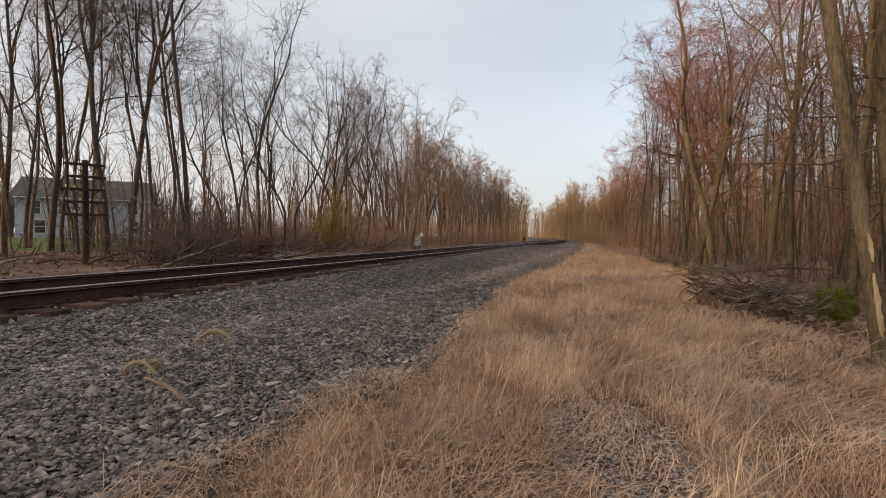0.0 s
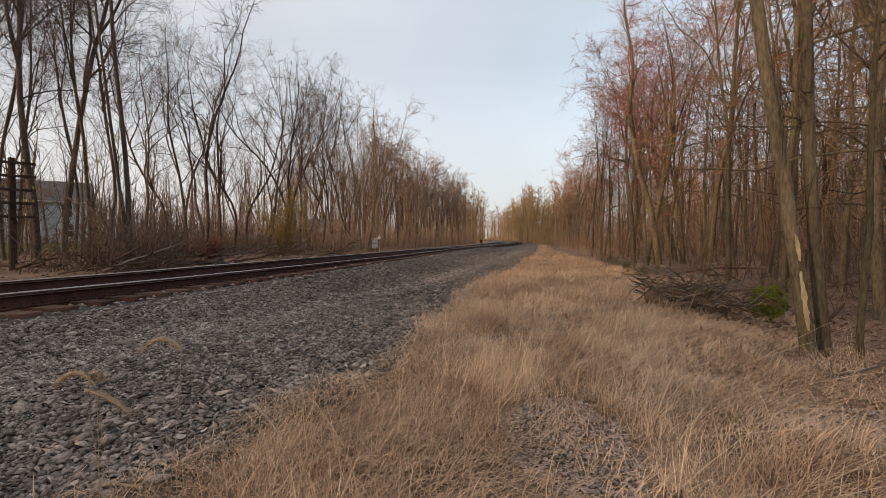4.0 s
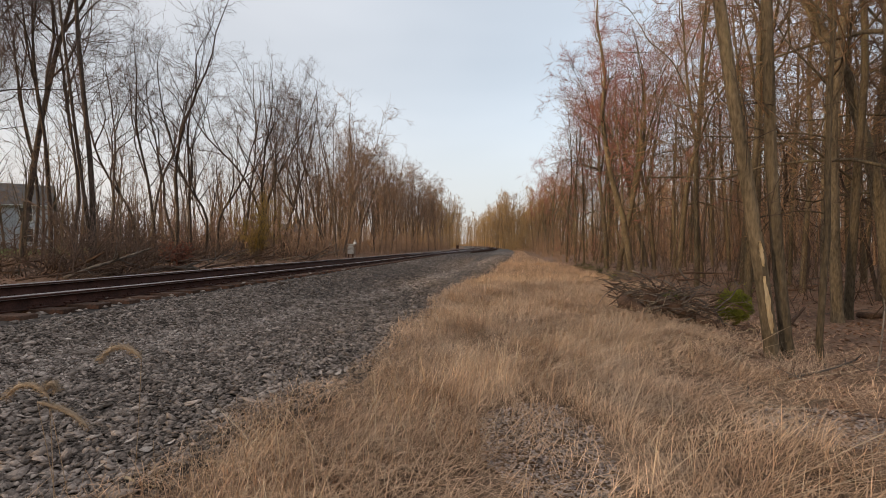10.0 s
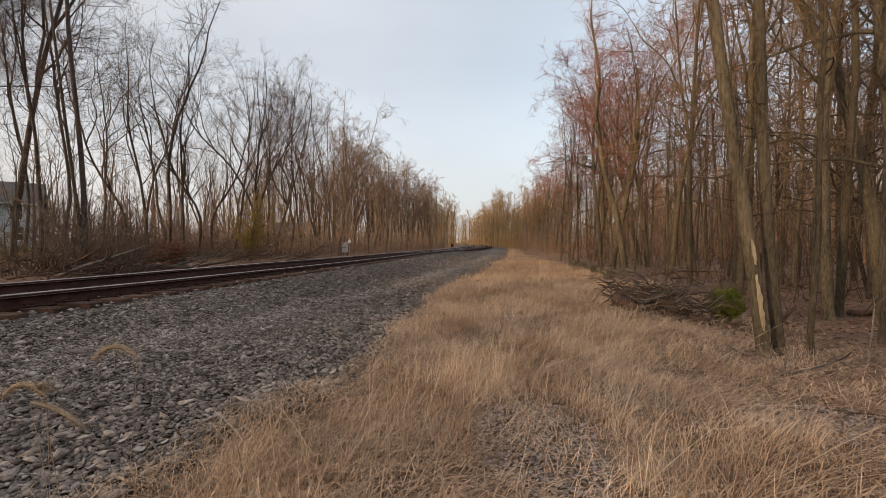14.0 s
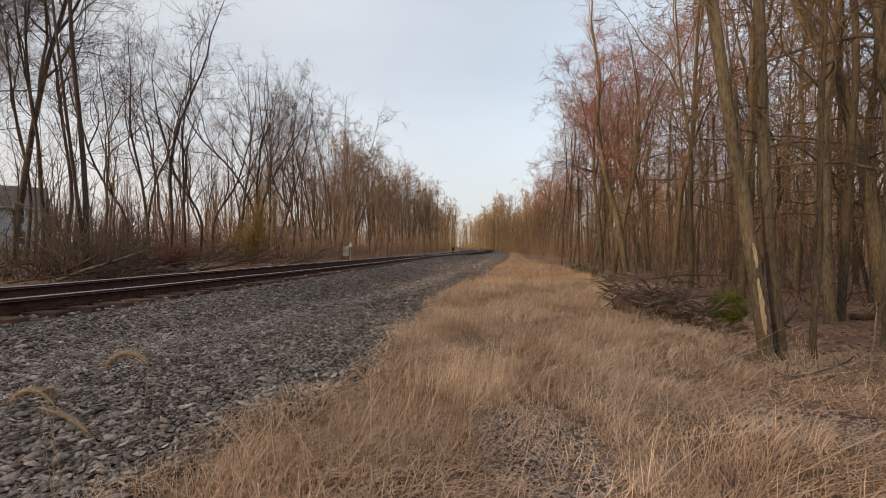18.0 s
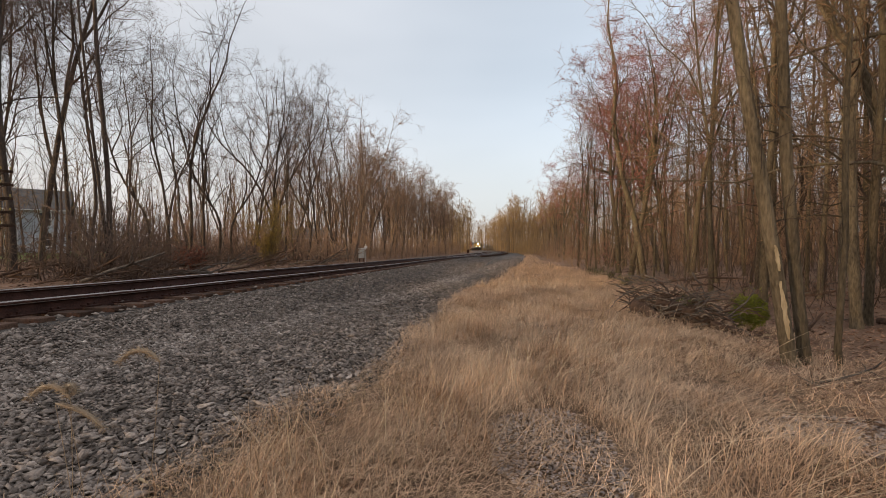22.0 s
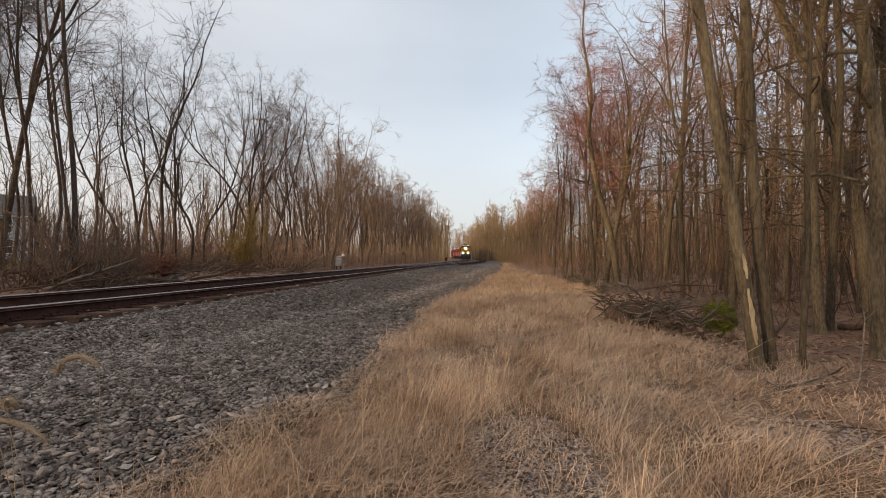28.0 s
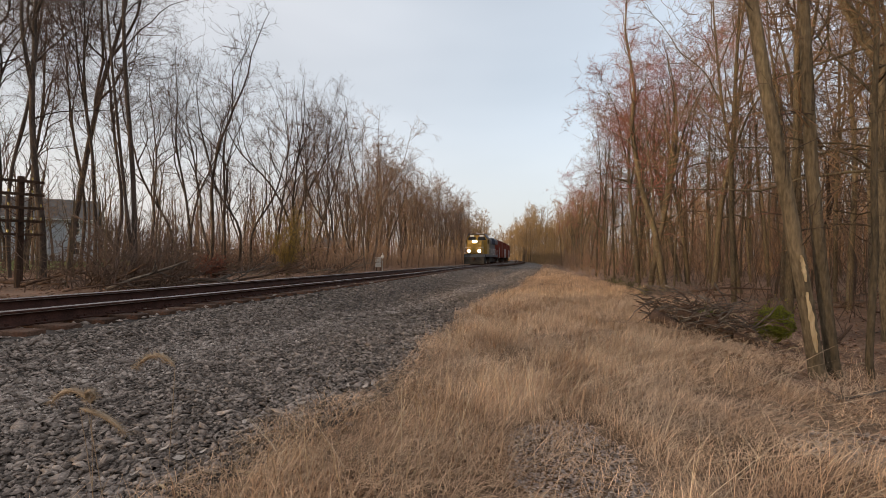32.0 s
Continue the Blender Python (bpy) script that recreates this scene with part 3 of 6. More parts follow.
LEFT_NEAR = [tree_kind("tall bare grey-brown tree with a dense twiggy crown on the bank", 15 + i, BARK_DARK, TWIG_DARK, L_GROUP, height=h, radius=r, clear=c, limbs=40, subs=8, twigs=5, detail=2, forks=f, crook=k, splay=0.9, spread=0.95, twig_r=0.0045)
             for i, (h, r, c, f, k) in enumerate(((17, 0.10, 0.3, (0.38, 0.5), 0.05), (16, 0.08, 0.25, (0.3, 0.42, 0.55), 0.065), (20, 0.085, 0.28, (0.03, 0.6), 0.025), (15, 0.075, 0.3, (0.33, 0.45, 0.6), 0.08)))]
LEFT_MID = [tree_kind("slender crooked grey-brown tree in the woods past the track", 31 + i, BARK_DARK, TWIG_DARK, L_GROUP, height=h, radius=r, clear=c, limbs=22, subs=4, twigs=3, detail=1, forks=f, splay=0.8, twig_r=0.007, crook=0.13)
            for i, (h, r, c, f) in enumerate(((15, 0.10, 0.35, (0.42, 0.55)), (14, 0.085, 0.38, (0.3, 0.5)), (16, 0.11, 0.35, (0.5, 0.62)), (13, 0.075, 0.3, (0.3, 0.45)), (15, 0.09, 0.3, (0.4, 0.5, 0.6))))]
EDGE = [tree_kind("dense twiggy red-brown young tree beside the line", 41 + i, BARK_EDGE, TWIG_EDGE, L_GROUP, height=h, radius=0.11, clear=0.14, limbs=34, subs=6, twigs=5, detail=1, forks=(0.12, 0.22, 0.35, 0.5), splay=0.72, twig_r=0.009, crook=0.06, spread=1.15)
        for i, h in enumerate((16.5, 14.5, 17.5))]
RIGHT_BIG = [tree_kind("tall bare tree with olive-brown bark at the edge of the grass", 51 + i, BARK_TAN, TWIG_TAN, R_GROUP, height=h, radius=r, clear=c, limbs=30, subs=7, twigs=5, detail=2, forks=f, crook=k, spread=1.05, droop=0.06)
             for i, (h, r, c, f, k) in enumerate(((18, 0.115, 0.18, (0.6,), 0.035), (19, 0.105, 0.2, (0.55,), 0.03), (17, 0.15, 0.3, (0.37, 0.45), 0.035), (16, 0.11, 0.16, (0.4,), 0.05)))]
RIGHT_MID = [tree_kind("slender bare tan-barked tree in the woods", 71 + i, BARK_TAN, TWIG_TAN, R_GROUP, height=h, radius=r, clear=c, limbs=26, subs=5, twigs=5, detail=1, forks=f, twig_r=0.007, crook=0.06, spread=1.2, droop=0.055)
             for i, (h, r, c, f) in enumerate(((17, 0.10, 0.2, (0.55,)), (16, 0.085, 0.18, (0.4,)), (18, 0.11, 0.25, (0.5, 0.6)), (15, 0.075, 0.15, (0.35, 0.5))))]
RED = [tree_kind("bare tree in reddish bud at the edge of the woods", 91 + i, BARK_TAN, TWIG_RED, R_GROUP, bud=RED_BUD, height=h, radius=0.16, clear=0.15, limbs=36, subs=7, twigs=6, detail=1, forks=(0.25, 0.4, 0.5), buds=0.7, twig_r=0.007, crook=0.07, spread=1.5, droop=0.045)
       for i, h in enumerate((16, 15))]
FAR = [tree_kind("distant bare tree in warm evening light", 111 + i, BARK_TAN, TWIG_TAN, "distant bare trees", height=h, radius=0.16, clear=c, limbs=22, subs=4, twigs=3, detail=0, twig_r=0.024, forks=(0.35,), crook=0.05)
       for i, (h, c) in enumerate(((17, 0.15), (16, 0.2), (18, 0.12)))]
SAPLING = [tree_kind("thin bare sapling in the undergrowth", 131 + i, BARK_TAN, TWIG_TAN, "saplings of the undergrowth", height=h, radius=0.03, clear=0.15, limbs=14, subs=4, twigs=3, detail=1, twig_r=0.004, forks=(0.2, 0.4), crook=0.06, spread=1.2)
           for i, h in enumerate((5.5, 4.0, 7.0))]

UNDER = [tree_kind("small dark crooked tree with sweeping side branches", 151 + i, BARK_DARK, TWIG_DARK, R_GROUP, height=h, radius=0.06, clear=0.2, limbs=18, subs=6, twigs=4, detail=2, forks=(0.3, 0.45), crook=0.09, spread=2.0, twig_r=0.005, droop=0.06)
         for i, h in enumerate((8.5, 7.0, 9.5))]

# the trunks that stand out past the track: bearing, distance, kind, size, turn
for b, r, k, size, turn in ((-50.6, 26, 1, 1.25, 40), (-47.5, 31, 0, 1.5, 200), (-45.4, 28, 3, 1.15, 10), (-43.1, 23.5, 0, 1.25, 80), (-41.25, 30, 1, 1.75, 300),
                            (-39.4, 28, 3, 1.25, 150), (-36.1, 21, 2, 1.15, 0), (-34.6, 30, 1, 0.82, 33), (-32.8, 33, 3, 0.95, 75), (-30.7, 34, 0, 0.87, 120), (-29, 33, 3, 0.95, 10),
                            (-27.5, 36, 1, 1.0, 210), (-26.2, 35, 3, 1.0, 90), (-24.6, 38, 3, 1.05, 260), (-22.5, 39, 1, 1.0, 310), (-21.0, 38, 3, 1.05, 170), (-19.0, 41, 1, 1.08, 20), (-16.5, 42, 3, 1.15, 95),
                            (-46.6, 30, 3, 1.3, 280), (-40.4, 34, 3, 1.2, 190), (-37.6, 30, 3, 1.2, 240), (-49.2, 36, 1, 1.3, 20), (-44.2, 36, 3, 1.3, 330),
                            (-54, 24, 0, 1.3, 130), (-58, 26, 3, 1.3, 60), (-13.5, 48, 3, 1.15, 10), (-15.0, 45, 1, 1.05, 140), (-17.8, 44, 3, 1.15, 200)):
    x, y = polar(b, r)
    plant((LEFT_NEAR if b < -35 else LEFT_BIG)[k], x, y, size, turn)

# the trunks beside the grass
for x, y, k, size, turn, tip in ((6.45, 6.2, 3, 1.0, 30, (0, -1)),
                                 (9.9, 17, 1, 0.9, 60, (0, 0)), (8.0, 11.5, 3, 0.9, 250, (0, 2)), 
                                 (13.5, 19, 2, 0.9, 45, (0, 0)), (15.5, 15, 3, 1.0, 95, (0, 0)), (9.0, 4.5, 0, 1.0, 75, (0, 0)), (12, 6.5, 2, 1.0, 160, (0, 0)), (11.2, 10.2, 3, 1.0, 75, (0, -3))):
    plant(RIGHT_BIG[k], x, y, size, turn, tip=tip)
for x, y, k, size, turn in ((12.2, 32, 0, 1.05, 0), (11.2, 27.5, 1, 1.0, 100), (14.5, 38, 1, 1.05, 220), (14.6, 30, 0, 0.95, 50), (16.5, 45, 1, 1.0, 150), (13.0, 24, 0, 1.0, 250), (16, 34, 1, 1.1, 290)):
    plant(RED[k], x, y, size, turn)


def mesh_arrays(me):
    v = np.empty(len(me.vertices) * 3, dtype=np.float32)
    me.vertices.foreach_get("co", v)
    t = np.empty(len(me.loops), dtype=np.int32)
    me.loops.foreach_get("vertex_index", t)
    return v.reshape(-1, 3), t.reshape(-1, 3)


def scatter_woods():
    rng = random.Random(77)
    taken = [o.matrix_basis.translation.to_2d() for o in scene.objects if o.name.startswith("tree")]

    def free(x, y, gap):
        if any((x - p.x) ** 2 + (y - p.y) ** 2 < gap * gap for p in taken):
            return False
        taken.append(Vector((x, y)))
        return True

    def spots(count, y0, y1, d0, d1, gap, weight=1.5):
        made = tries = 0
        while made < count and tries < count * 30:
            tries += 1
            y = rng.uniform(y0, y1)
            d = d0 + (d1 - d0) * rng.random() ** weight
            x = float(track_x(y)) + d
            if d > 0 and x < 5.2 + 0.32 * min(y, 20) + 0.14 * min(max(y - 32, 0), 55):
                continue
            if free(x, y, gap):
                made += 1
                yield x, y

    def strip(kinds, *area, low=0.8, high=1.15, name="tree", **more):
        for x, y in spots(*area, **more):
            plant(rng.choice(kinds), x, y, rng.uniform(low, high), rng.uniform(0, 360), tip=(rng.uniform(-4, 4), rng.uniform(-4, 4)), name=name)

    strip(LEFT_MID, 40, 26, 78, -12, -34, 1.6, low=0.9, high=1.2)
    strip(EDGE, 56, 40, 120, -7.5, -18, 1.5, low=0.8, high=1.1)
    strip(LEFT_MID, 14, 50, 110, -12, -26, 1.6)
    strip(RIGHT_MID, 92, 5, 55, 11.5, 40, 1.2, weight=1.25)
    strip(UNDER, 9, 7, 26, 11.5, 22, 1.2, low=0.8, high=1.2)
    strip(RIGHT_MID + RED[:1], 55, 40, 120, 16, 36, 1.6)
    strip(SAPLING, 40, 5, 40, 11, 30, 0.7, name="sapling")
    strip(SAPLING, 30, 12, 50, -9.5, -20, 0.7, name="sapling")

    # the woods at the far bend, joined
    meshes = [[mesh_arrays(me) for _, me in kind[2]] for kind in FAR]
    places = []
    for area, low, high in (((75, 105, 250, -6.6, -26, 1.8), 0.8, 1.05), ((65, 100, 200, 15, 24, 1.6), 0.85, 1.05), ((75, 150, 290, 6.5, 14, 1.6), 0.95, 1.2), ((25, 110, 260, 18, 36, 2.2), 0.9, 1.15), ((55, 270, 350, -40, 22, 2.2), 1.1, 1.4)):
        places += [(x, y, rng.uniform(low, high), rng.uniform(0, 6.28), rng.randrange(len(FAR))) for x, y in spots(*area, weight=1.2) if abs(float(across(x, y))) > 6.2]
    for part_of, mat in ((0, BARK_SUNLIT), (1, TWIG_SUNLIT)):
        vs, ts, count = [], [], 0
        for x, y, k, a, which in places:
            v, tri = meshes[which][part_of]
            turned_v = np.stack((v[:, 0] * math.cos(a) - v[:, 1] * math.sin(a), v[:, 0] * math.sin(a) + v[:, 1] * math.cos(a), v[:, 2]), 1) * k
            vs.append(turned_v + np.array((x, y, float(ground_z(x, y)))))
            ts.append(tri + count)
            count += len(v)
        ob = dress("distant_trees", arrays_mesh("distant_trees", np.concatenate(vs), np.concatenate(ts)), mat)
        tagged(ob, ("distant bare trunks", "distant twiggy crowns")[part_of] + " round the bend of the line", "trees", kind="stuff")


scatter_woods()


def far_woods(name, label, count, y0, y1, d0, d1, mat, seed, low=12, high=18, limbs=14):
    """Deep woods behind the first trees, joined into one."""
    rng = random.Random(seed)
    tubes = []
    for _ in range(count):
        y = rng.uniform(y0, y1)
        x = float(track_x(max(y, -150))) + rng.uniform(d0, d1)
        z, h = float(ground_z(x, max(y, -150))), rng.uniform(low, high)
        stem = wander(rng, (x, y, z - 0.1), (0, 0, 1), h, 5, 0.06, 0.03)
        tubes.append((stem, [0.13, 0.11, 0.09, 0.06, 0.03, 0], 4))
        for _ in range(limbs):
            b, go = along(stem, rng.uniform(0.15, 0.97))
            tubes.append((wander(rng, b, sideways(rng, go, rng.uniform(0.4, 0.9)), rng.uniform(1.5, 4.5), 2, 0.2, 0.15), [0.035, 0.02, 0], 3))
    tagged(dress(name, tubes_mesh(name, tubes), mat), label, "woods", kind="stuff")


far_woods("deep_woods", "deep bare tan woods behind the first trees", 1300, -5, 130, 30, 90, TWIG_EDGE, 8)
far_woods("deep_woods", "deep woods behind the far bend, coloured as sunlit", 420, 120, 330, 16, 70, TWIG_SUNLIT, 14)
far_woods("deep_woods", "deep bare grey woods past the track, carried on unseen for shade", 300, 66, 150, -22, -60, TWIG_TAN, 9)
# the next two stand unseen behind the camera, added to block low sun
far_woods("deep_woods", "deep bare grey woods past the track, carried on unseen for shade", 430, -90, -2, -18, -60, TWIG_DARK, 10)
far_woods("deep_woods", "unseen bare woods added behind, closing the line and giving shade", 90, -120, -12, 7, 60, TWIG_DARK, 12)


far_woods("deep_woods", "woods where the line bends away, coloured as sunlit and hazy", 460, 275, 420, -70, 60, TWIG_SUNLIT, 15)
far_woods("deep_woods", "thin bare trees between the track and the lawn", 42, 22, 70, -22, -50, TWIG_DARK, 17, 6, 13, 16)
far_woods("far_hedge", "low bare hedge and scrub beyond the lawn", 800, 12, 100, -62, -105, TWIG_DARK, 16, 4, 10, 16)


def thicket(name, label, count, area, heights, mat, seed, thick=0.006, sprawl=0.3):
    """Undergrowth of thin crooked stems with side shoots; area is (y0, y1, d0, d1)."""
    rng = random.Random(seed)
    tubes = []
    for _ in range(count):
        y = rng.uniform(area[0], area[1])
        x = float(track_x(y)) + area[2] + (area[3] - area[2]) * rng.random() ** 1.4
        h = rng.uniform(*heights)
        stem = wander(rng, (x, y, float(ground_z(x, y)) - 0.05), (rng.gauss(0, sprawl), rng.gauss(0, sprawl), 1), h, 4, sprawl * 0.7, 0.02)
        r = thick * rng.uniform(0.7, 1.8)
        tubes.append((stem, [r * 1.6, r * 1.3, r, r * 0.7, 0], 3))
        for _ in range(8):
            b, go = along(stem, rng.uniform(0.2, 0.98))
            tubes.append((wander(rng, b, sideways(rng, go, rng.uniform(0.4, 1.1)), h * rng.uniform(0.15, 0.45), 1, 0.25, 0.03), [r * 0.7, 0], 3))
    tagged(dress(name, tubes_mesh(name, tubes), mat), label, "undergrowth", kind="stuff")


thicket("undergrowth", "tangled dark brambles and thin stems under the trees", 420, (10, 38, -8.5, -20), (0.3, 1.4), TWIG_DARK, 21, 0.009, 0.9)
thicket("vine_tangle", "dark tangle of vines and dead stems round trunks on the bank", 190, (14.5, 18.5, -6.2, -9.0), (0.8, 3.4), TWIG_DARK, 29, 0.011, 0.55)
thicket("undergrowth", "tangled dark brush beneath the bare trees", 1100, (22, 50, -11, -24), (1.0, 3.6), TWIG_DARK, 27, 0.010, 0.7)
thicket("undergrowth", "brown scrub behind the bare trees past the track", 900, (48, 90, -24, -38), (2.5, 5.5), TWIG_RUST, 28, 0.018, 0.5)
thicket("undergrowth", "dense tan and russet undergrowth along the line", 1500, (34, 125, -7, -22), (1.2, 5.5), TWIG_EDGE, 22, 0.013, 0.5)
thicket("undergrowth", "brown understorey of the woods beside the grass", 650, (9, 45, 13.5, 32), (0.8, 4.5), TWIG_DARK, 23, 0.005)
thicket("undergrowth", "brown understorey of the woods beside the grass", 900, (40, 130, 13.5, 36), (1.5, 6.0), TWIG_EDGE, 24, 0.011, 0.45)
thicket("undergrowth", "brown understorey round the far bend", 1500, (115, 330, 9.5, 34), (2.5, 9), TWIG_SUNLIT, 25, 0.02)
thicket("undergrowth", "brown understorey round the far bend", 900, (120, 330, -6.6, -26), (2.5, 8), TWIG_SUNLIT, 26, 0.02)


def distance():
    """A ragged line of hazy woods all round, far behind everything."""
    rng = random.Random(3)
    n = 2400
    a = np.linspace(0, 2 * np.pi, n, endpoint=False)
    h = np.array([rng.uniform(5, 8) for _ in range(n)])
    low = np.stack((900 * np.sin(a), 900 * np.cos(a), np.full(n, -3.0)), 1)
    top = low + np.stack((20 * np.sin(a), 20 * np.cos(a), h + 3), 1)
    i, j = np.arange(n), (np.arange(n) + 1) % n
    tris = np.concatenate((np.stack((i, j, j + n), 1), np.stack((i, j + n, i + n), 1)))
    tagged(dress("backdrop", arrays_mesh("backdrop", np.concatenate((low, top)), tris), TWIG_TAN), "hazy line of distant woods", "backdrop", kind="structure")


distance()


# ---- dry grass ----
def blades(name, label, count, area, lengths, width, seed, lie=(0.1, 0.7), keep=None, mat=None, wind=0.15, bend=0.75, pile=0.0):
    """Curved tapering blades scattered over an area (x0, x1, y0, y1), each of three narrowing pieces."""
    rng = np.random.default_rng(seed)
    x, y = rng.uniform(area[0], area[1], count * 3), rng.uniform(area[2], area[3], count * 3)
    ok = keep(x, y, rng)
    x, y = x[ok][:count], y[ok][:count]
    n = len(x)
    z = np.maximum(ground_z(x, y), bed_z(across(x, y), y)) - 0.01
    clump = smooth_noise(x, y, 1.9, 9)
    z = z + pile * rng.random(n) * (0.6 + 0.4 * clump)
    L = rng.uniform(*lengths, n) * (1 + 0.3 * clump)
    turn = np.where(rng.random(n) < 0.45, rng.uniform(0, 2 * np.pi, n), rng.normal(0, 0.9, n) + smooth_noise(x, y, 1.6, 3) * 3.0 + smooth_noise(x, y, 4.7, 13) * 1.6)
    lean = rng.uniform(lie[0], lie[1], n) + 0.25 * np.clip(-clump, 0, 1)
    h = np.stack((np.cos(turn), np.sin(turn), np.zeros(n)), 1)
    h[:, 0] += wind
    side = np.stack((-h[:, 1], h[:, 0], np.zeros(n)), 1) * (width * rng.uniform(0.6, 1.4, n))[:, None]
    base = np.stack((x, y, z), 1)
    up = np.array((0, 0, 1.0))
    p = [base]
    for k, f in enumerate((0.35, 0.35, 0.3)):
        a = np.clip(lean * (1 - bend * 0.66 + bend * k), 0, 1.75)
        p.append(p[-1] + (h * np.sin(a)[:, None] + up * np.cos(a)[:, None]) * (L * f)[:, None])
    v = np.stack((p[0] - side, p[0] + side, p[1] - side * 0.85, p[1] + side * 0.85, p[2] - side * 0.6, p[2] + side * 0.6, p[3]), 1).reshape(-1, 3)
    f = np.array(((0, 1, 3), (0, 3, 2), (2, 3, 5), (2, 5, 4), (4, 5, 6)))
    tris = (np.arange(n)[:, None, None] * 7 + f[None]).reshape(-1, 3)
    ob = dress(name, arrays_mesh(name, v, tris), mat or GRASS)
    return tagged(ob, label, "grass", kind="stuff")


def bare_patch(x, y):
    """Where the tufts part over grey chaff and litter."""
    wob = smooth_noise(x, y, 4.0, 11) * 0.35
    one = ((x - 0.72) / 0.42) ** 2 + ((y - 2.95) / 0.75) ** 2 < 1 + wob
    two = ((x - 2.75) / 0.55) ** 2 + ((y - 3.2) / 0.35) ** 2 < 1 + wob
    return one | two


def meadow(x, y, rng):
    """Where the dry grass grows: between the gravel and the woods, in uneven tufts."""
    d = across(x, y)
    left = bed_edge(y) + smooth_noise(x, y, 2.7, 5) * 0.14
    right = 8.9 + 0.20 * np.clip(y - 4, 0, 18) + smooth_noise(x, y, 1.3, 6) * 0.6
    tuft = np.clip(smooth_noise(x, y, 2.2, 7) * 1.15 + 0.52, 0.04, 1) * np.where(bare_patch(x, y), 0.16, 1) * np.clip(0.3 + (y - 2.2 + 0.6 * (2.5 - x)) / 3, 0.25, 1)
    thin = np.clip((d - left) / 0.6, 0, 1) * np.clip((right - d) / 1.6, 0, 1)
    return rng.random(len(x)) < tuft * thin


def matted(x, y, rng):
    d = across(x, y)
    left = bed_edge(y) - 0.08 + smooth_noise(x, y, 2.7, 5) * 0.14
    right = 10.6 + 0.20 * np.clip(y - 4, 0, 18)
    thin = np.clip((right + smooth_noise(x, y, 2.6, 8) * 0.5 - d) / 1.8, 0, 1)
    return (d > left) & (rng.random(len(x)) < thin * np.where(bare_patch(x, y), 0.55, 1))


TALL = "tall dry tan grass in leaning tufts"
blades("meadow_grass", TALL, 34000, (-4, 6, 0.9, 6), (0.10, 0.30), 0.0015, 1, (0.15, 1.2), keep=meadow, wind=0.3, bend=0.4)
blades("meadow_grass", TALL, 40000, (-3, 8, 6, 14), (0.12, 0.32), 0.0020, 2, (0.15, 1.15), keep=meadow, bend=0.5)
blades("meadow_grass", TALL, 36000, (-2, 14, 14, 36), (0.14, 0.34), 0.0032, 3, (0.1, 1.0), keep=meadow, bend=0.5)
blades("meadow_grass", TALL, 30000, (3, 32, 36, 120), (0.16, 0.36), 0.0060, 4, (0.1, 1.0), keep=meadow, bend=0.5)
FLAT = "flattened dead grass and straw"
blades("matted_grass", FLAT, 52000, (-4, 7.5, 0.9, 7), (0.06, 0.26), 0.0017, 5, (0.8, 1.65), keep=matted, bend=0.25, pile=0.12)
blades("matted_grass", FLAT, 34000, (-3, 10, 7, 16), (0.12, 0.34), 0.0026, 6, (0.8, 1.55), keep=matted, bend=0.3, pile=0.10)
blades("straw_stalks", "long pale straw stalks leaning every way", 4200, (-4, 6.5, 1.0, 8), (0.2, 0.5), 0.0019, 7, (0.3, 1.5), keep=meadow, mat=STRAW, bend=0.06, pile=0.14, wind=0.0)
blades("straw_stalks", "long pale straw stalks leaning every way", 3500, (-2, 9, 8, 18), (0.2, 0.45), 0.0030, 17, (0.2, 1.4), keep=meadow, mat=STRAW, bend=0.06, pile=0.12, wind=0.0)
blades("straw_stalks", "long pale straw stalks leaning towards the woods", 420, (0.5, 5.5, 1.8, 8), (0.4, 0.8), 0.0016, 8, (0.7, 1.4), keep=meadow, mat=STRAW, bend=0.1, wind=1.3)


def verge(x, y, rng):
    """A thin row of stalks along the edge of the gravel."""
    d = across(x, y) - bed_edge(y)
    return (d > -0.45) & (d < 0.5) & (rng.random(len(x)) < np.clip(0.25 + d, 0.08, 0.7))


blades("edge_stalks", "thin upright dry stalks along the edge of the ballast", 700, (-3, 1, 1.2, 9), (0.15, 0.42), 0.0011, 18, (0.0, 0.3), keep=verge, mat=STRAW, bend=0.1, wind=0.1)
blades("meadow_grass", TALL, 7000, (-6, 8, -7, 0.9), (0.12, 0.38), 0.0025, 9, (0.25, 1.2), keep=meadow, bend=0.4)
blades("matted_grass", FLAT, 9000, (-6, 8, -7, 0.9), (0.1, 0.30), 0.003, 10, (0.8, 1.6), keep=matted, bend=0.25, pile=0.1)


# ---- ballast stones ----
def stone_verts(rng, n):
    """Angular six-cornered stones, 8 faces each."""
    base = np.array(((1, 0, 0), (-1, 0, 0), (0, 1, 0), (0, -1, 0), (0, 0, 1), (0, 0, -1.0)))
    v = np.repeat(base[None], n, 0) + rng.normal(0, 0.28, (n, 6, 3))
    v *= rng.uniform(0.55, 1.25, (n, 1, 3)) * np.array((1.15, 1.0, 0.5))
    a = rng.uniform(0, 2 * np.pi, n)
    c, s = np.cos(a)[:, None], np.sin(a)[:, None]
    return np.stack((v[..., 0] * c - v[..., 1] * s, v[..., 0] * s + v[..., 1] * c, v[..., 2] + v[..., 0] * rng.normal(0, 0.3, (n, 1))), -1)


STONE_F = np.array(((0, 2, 4), (2, 1, 4), (1, 3, 4), (3, 0, 4), (2, 0, 5), (1, 2, 5), (3, 1, 5), (0, 3, 5)))


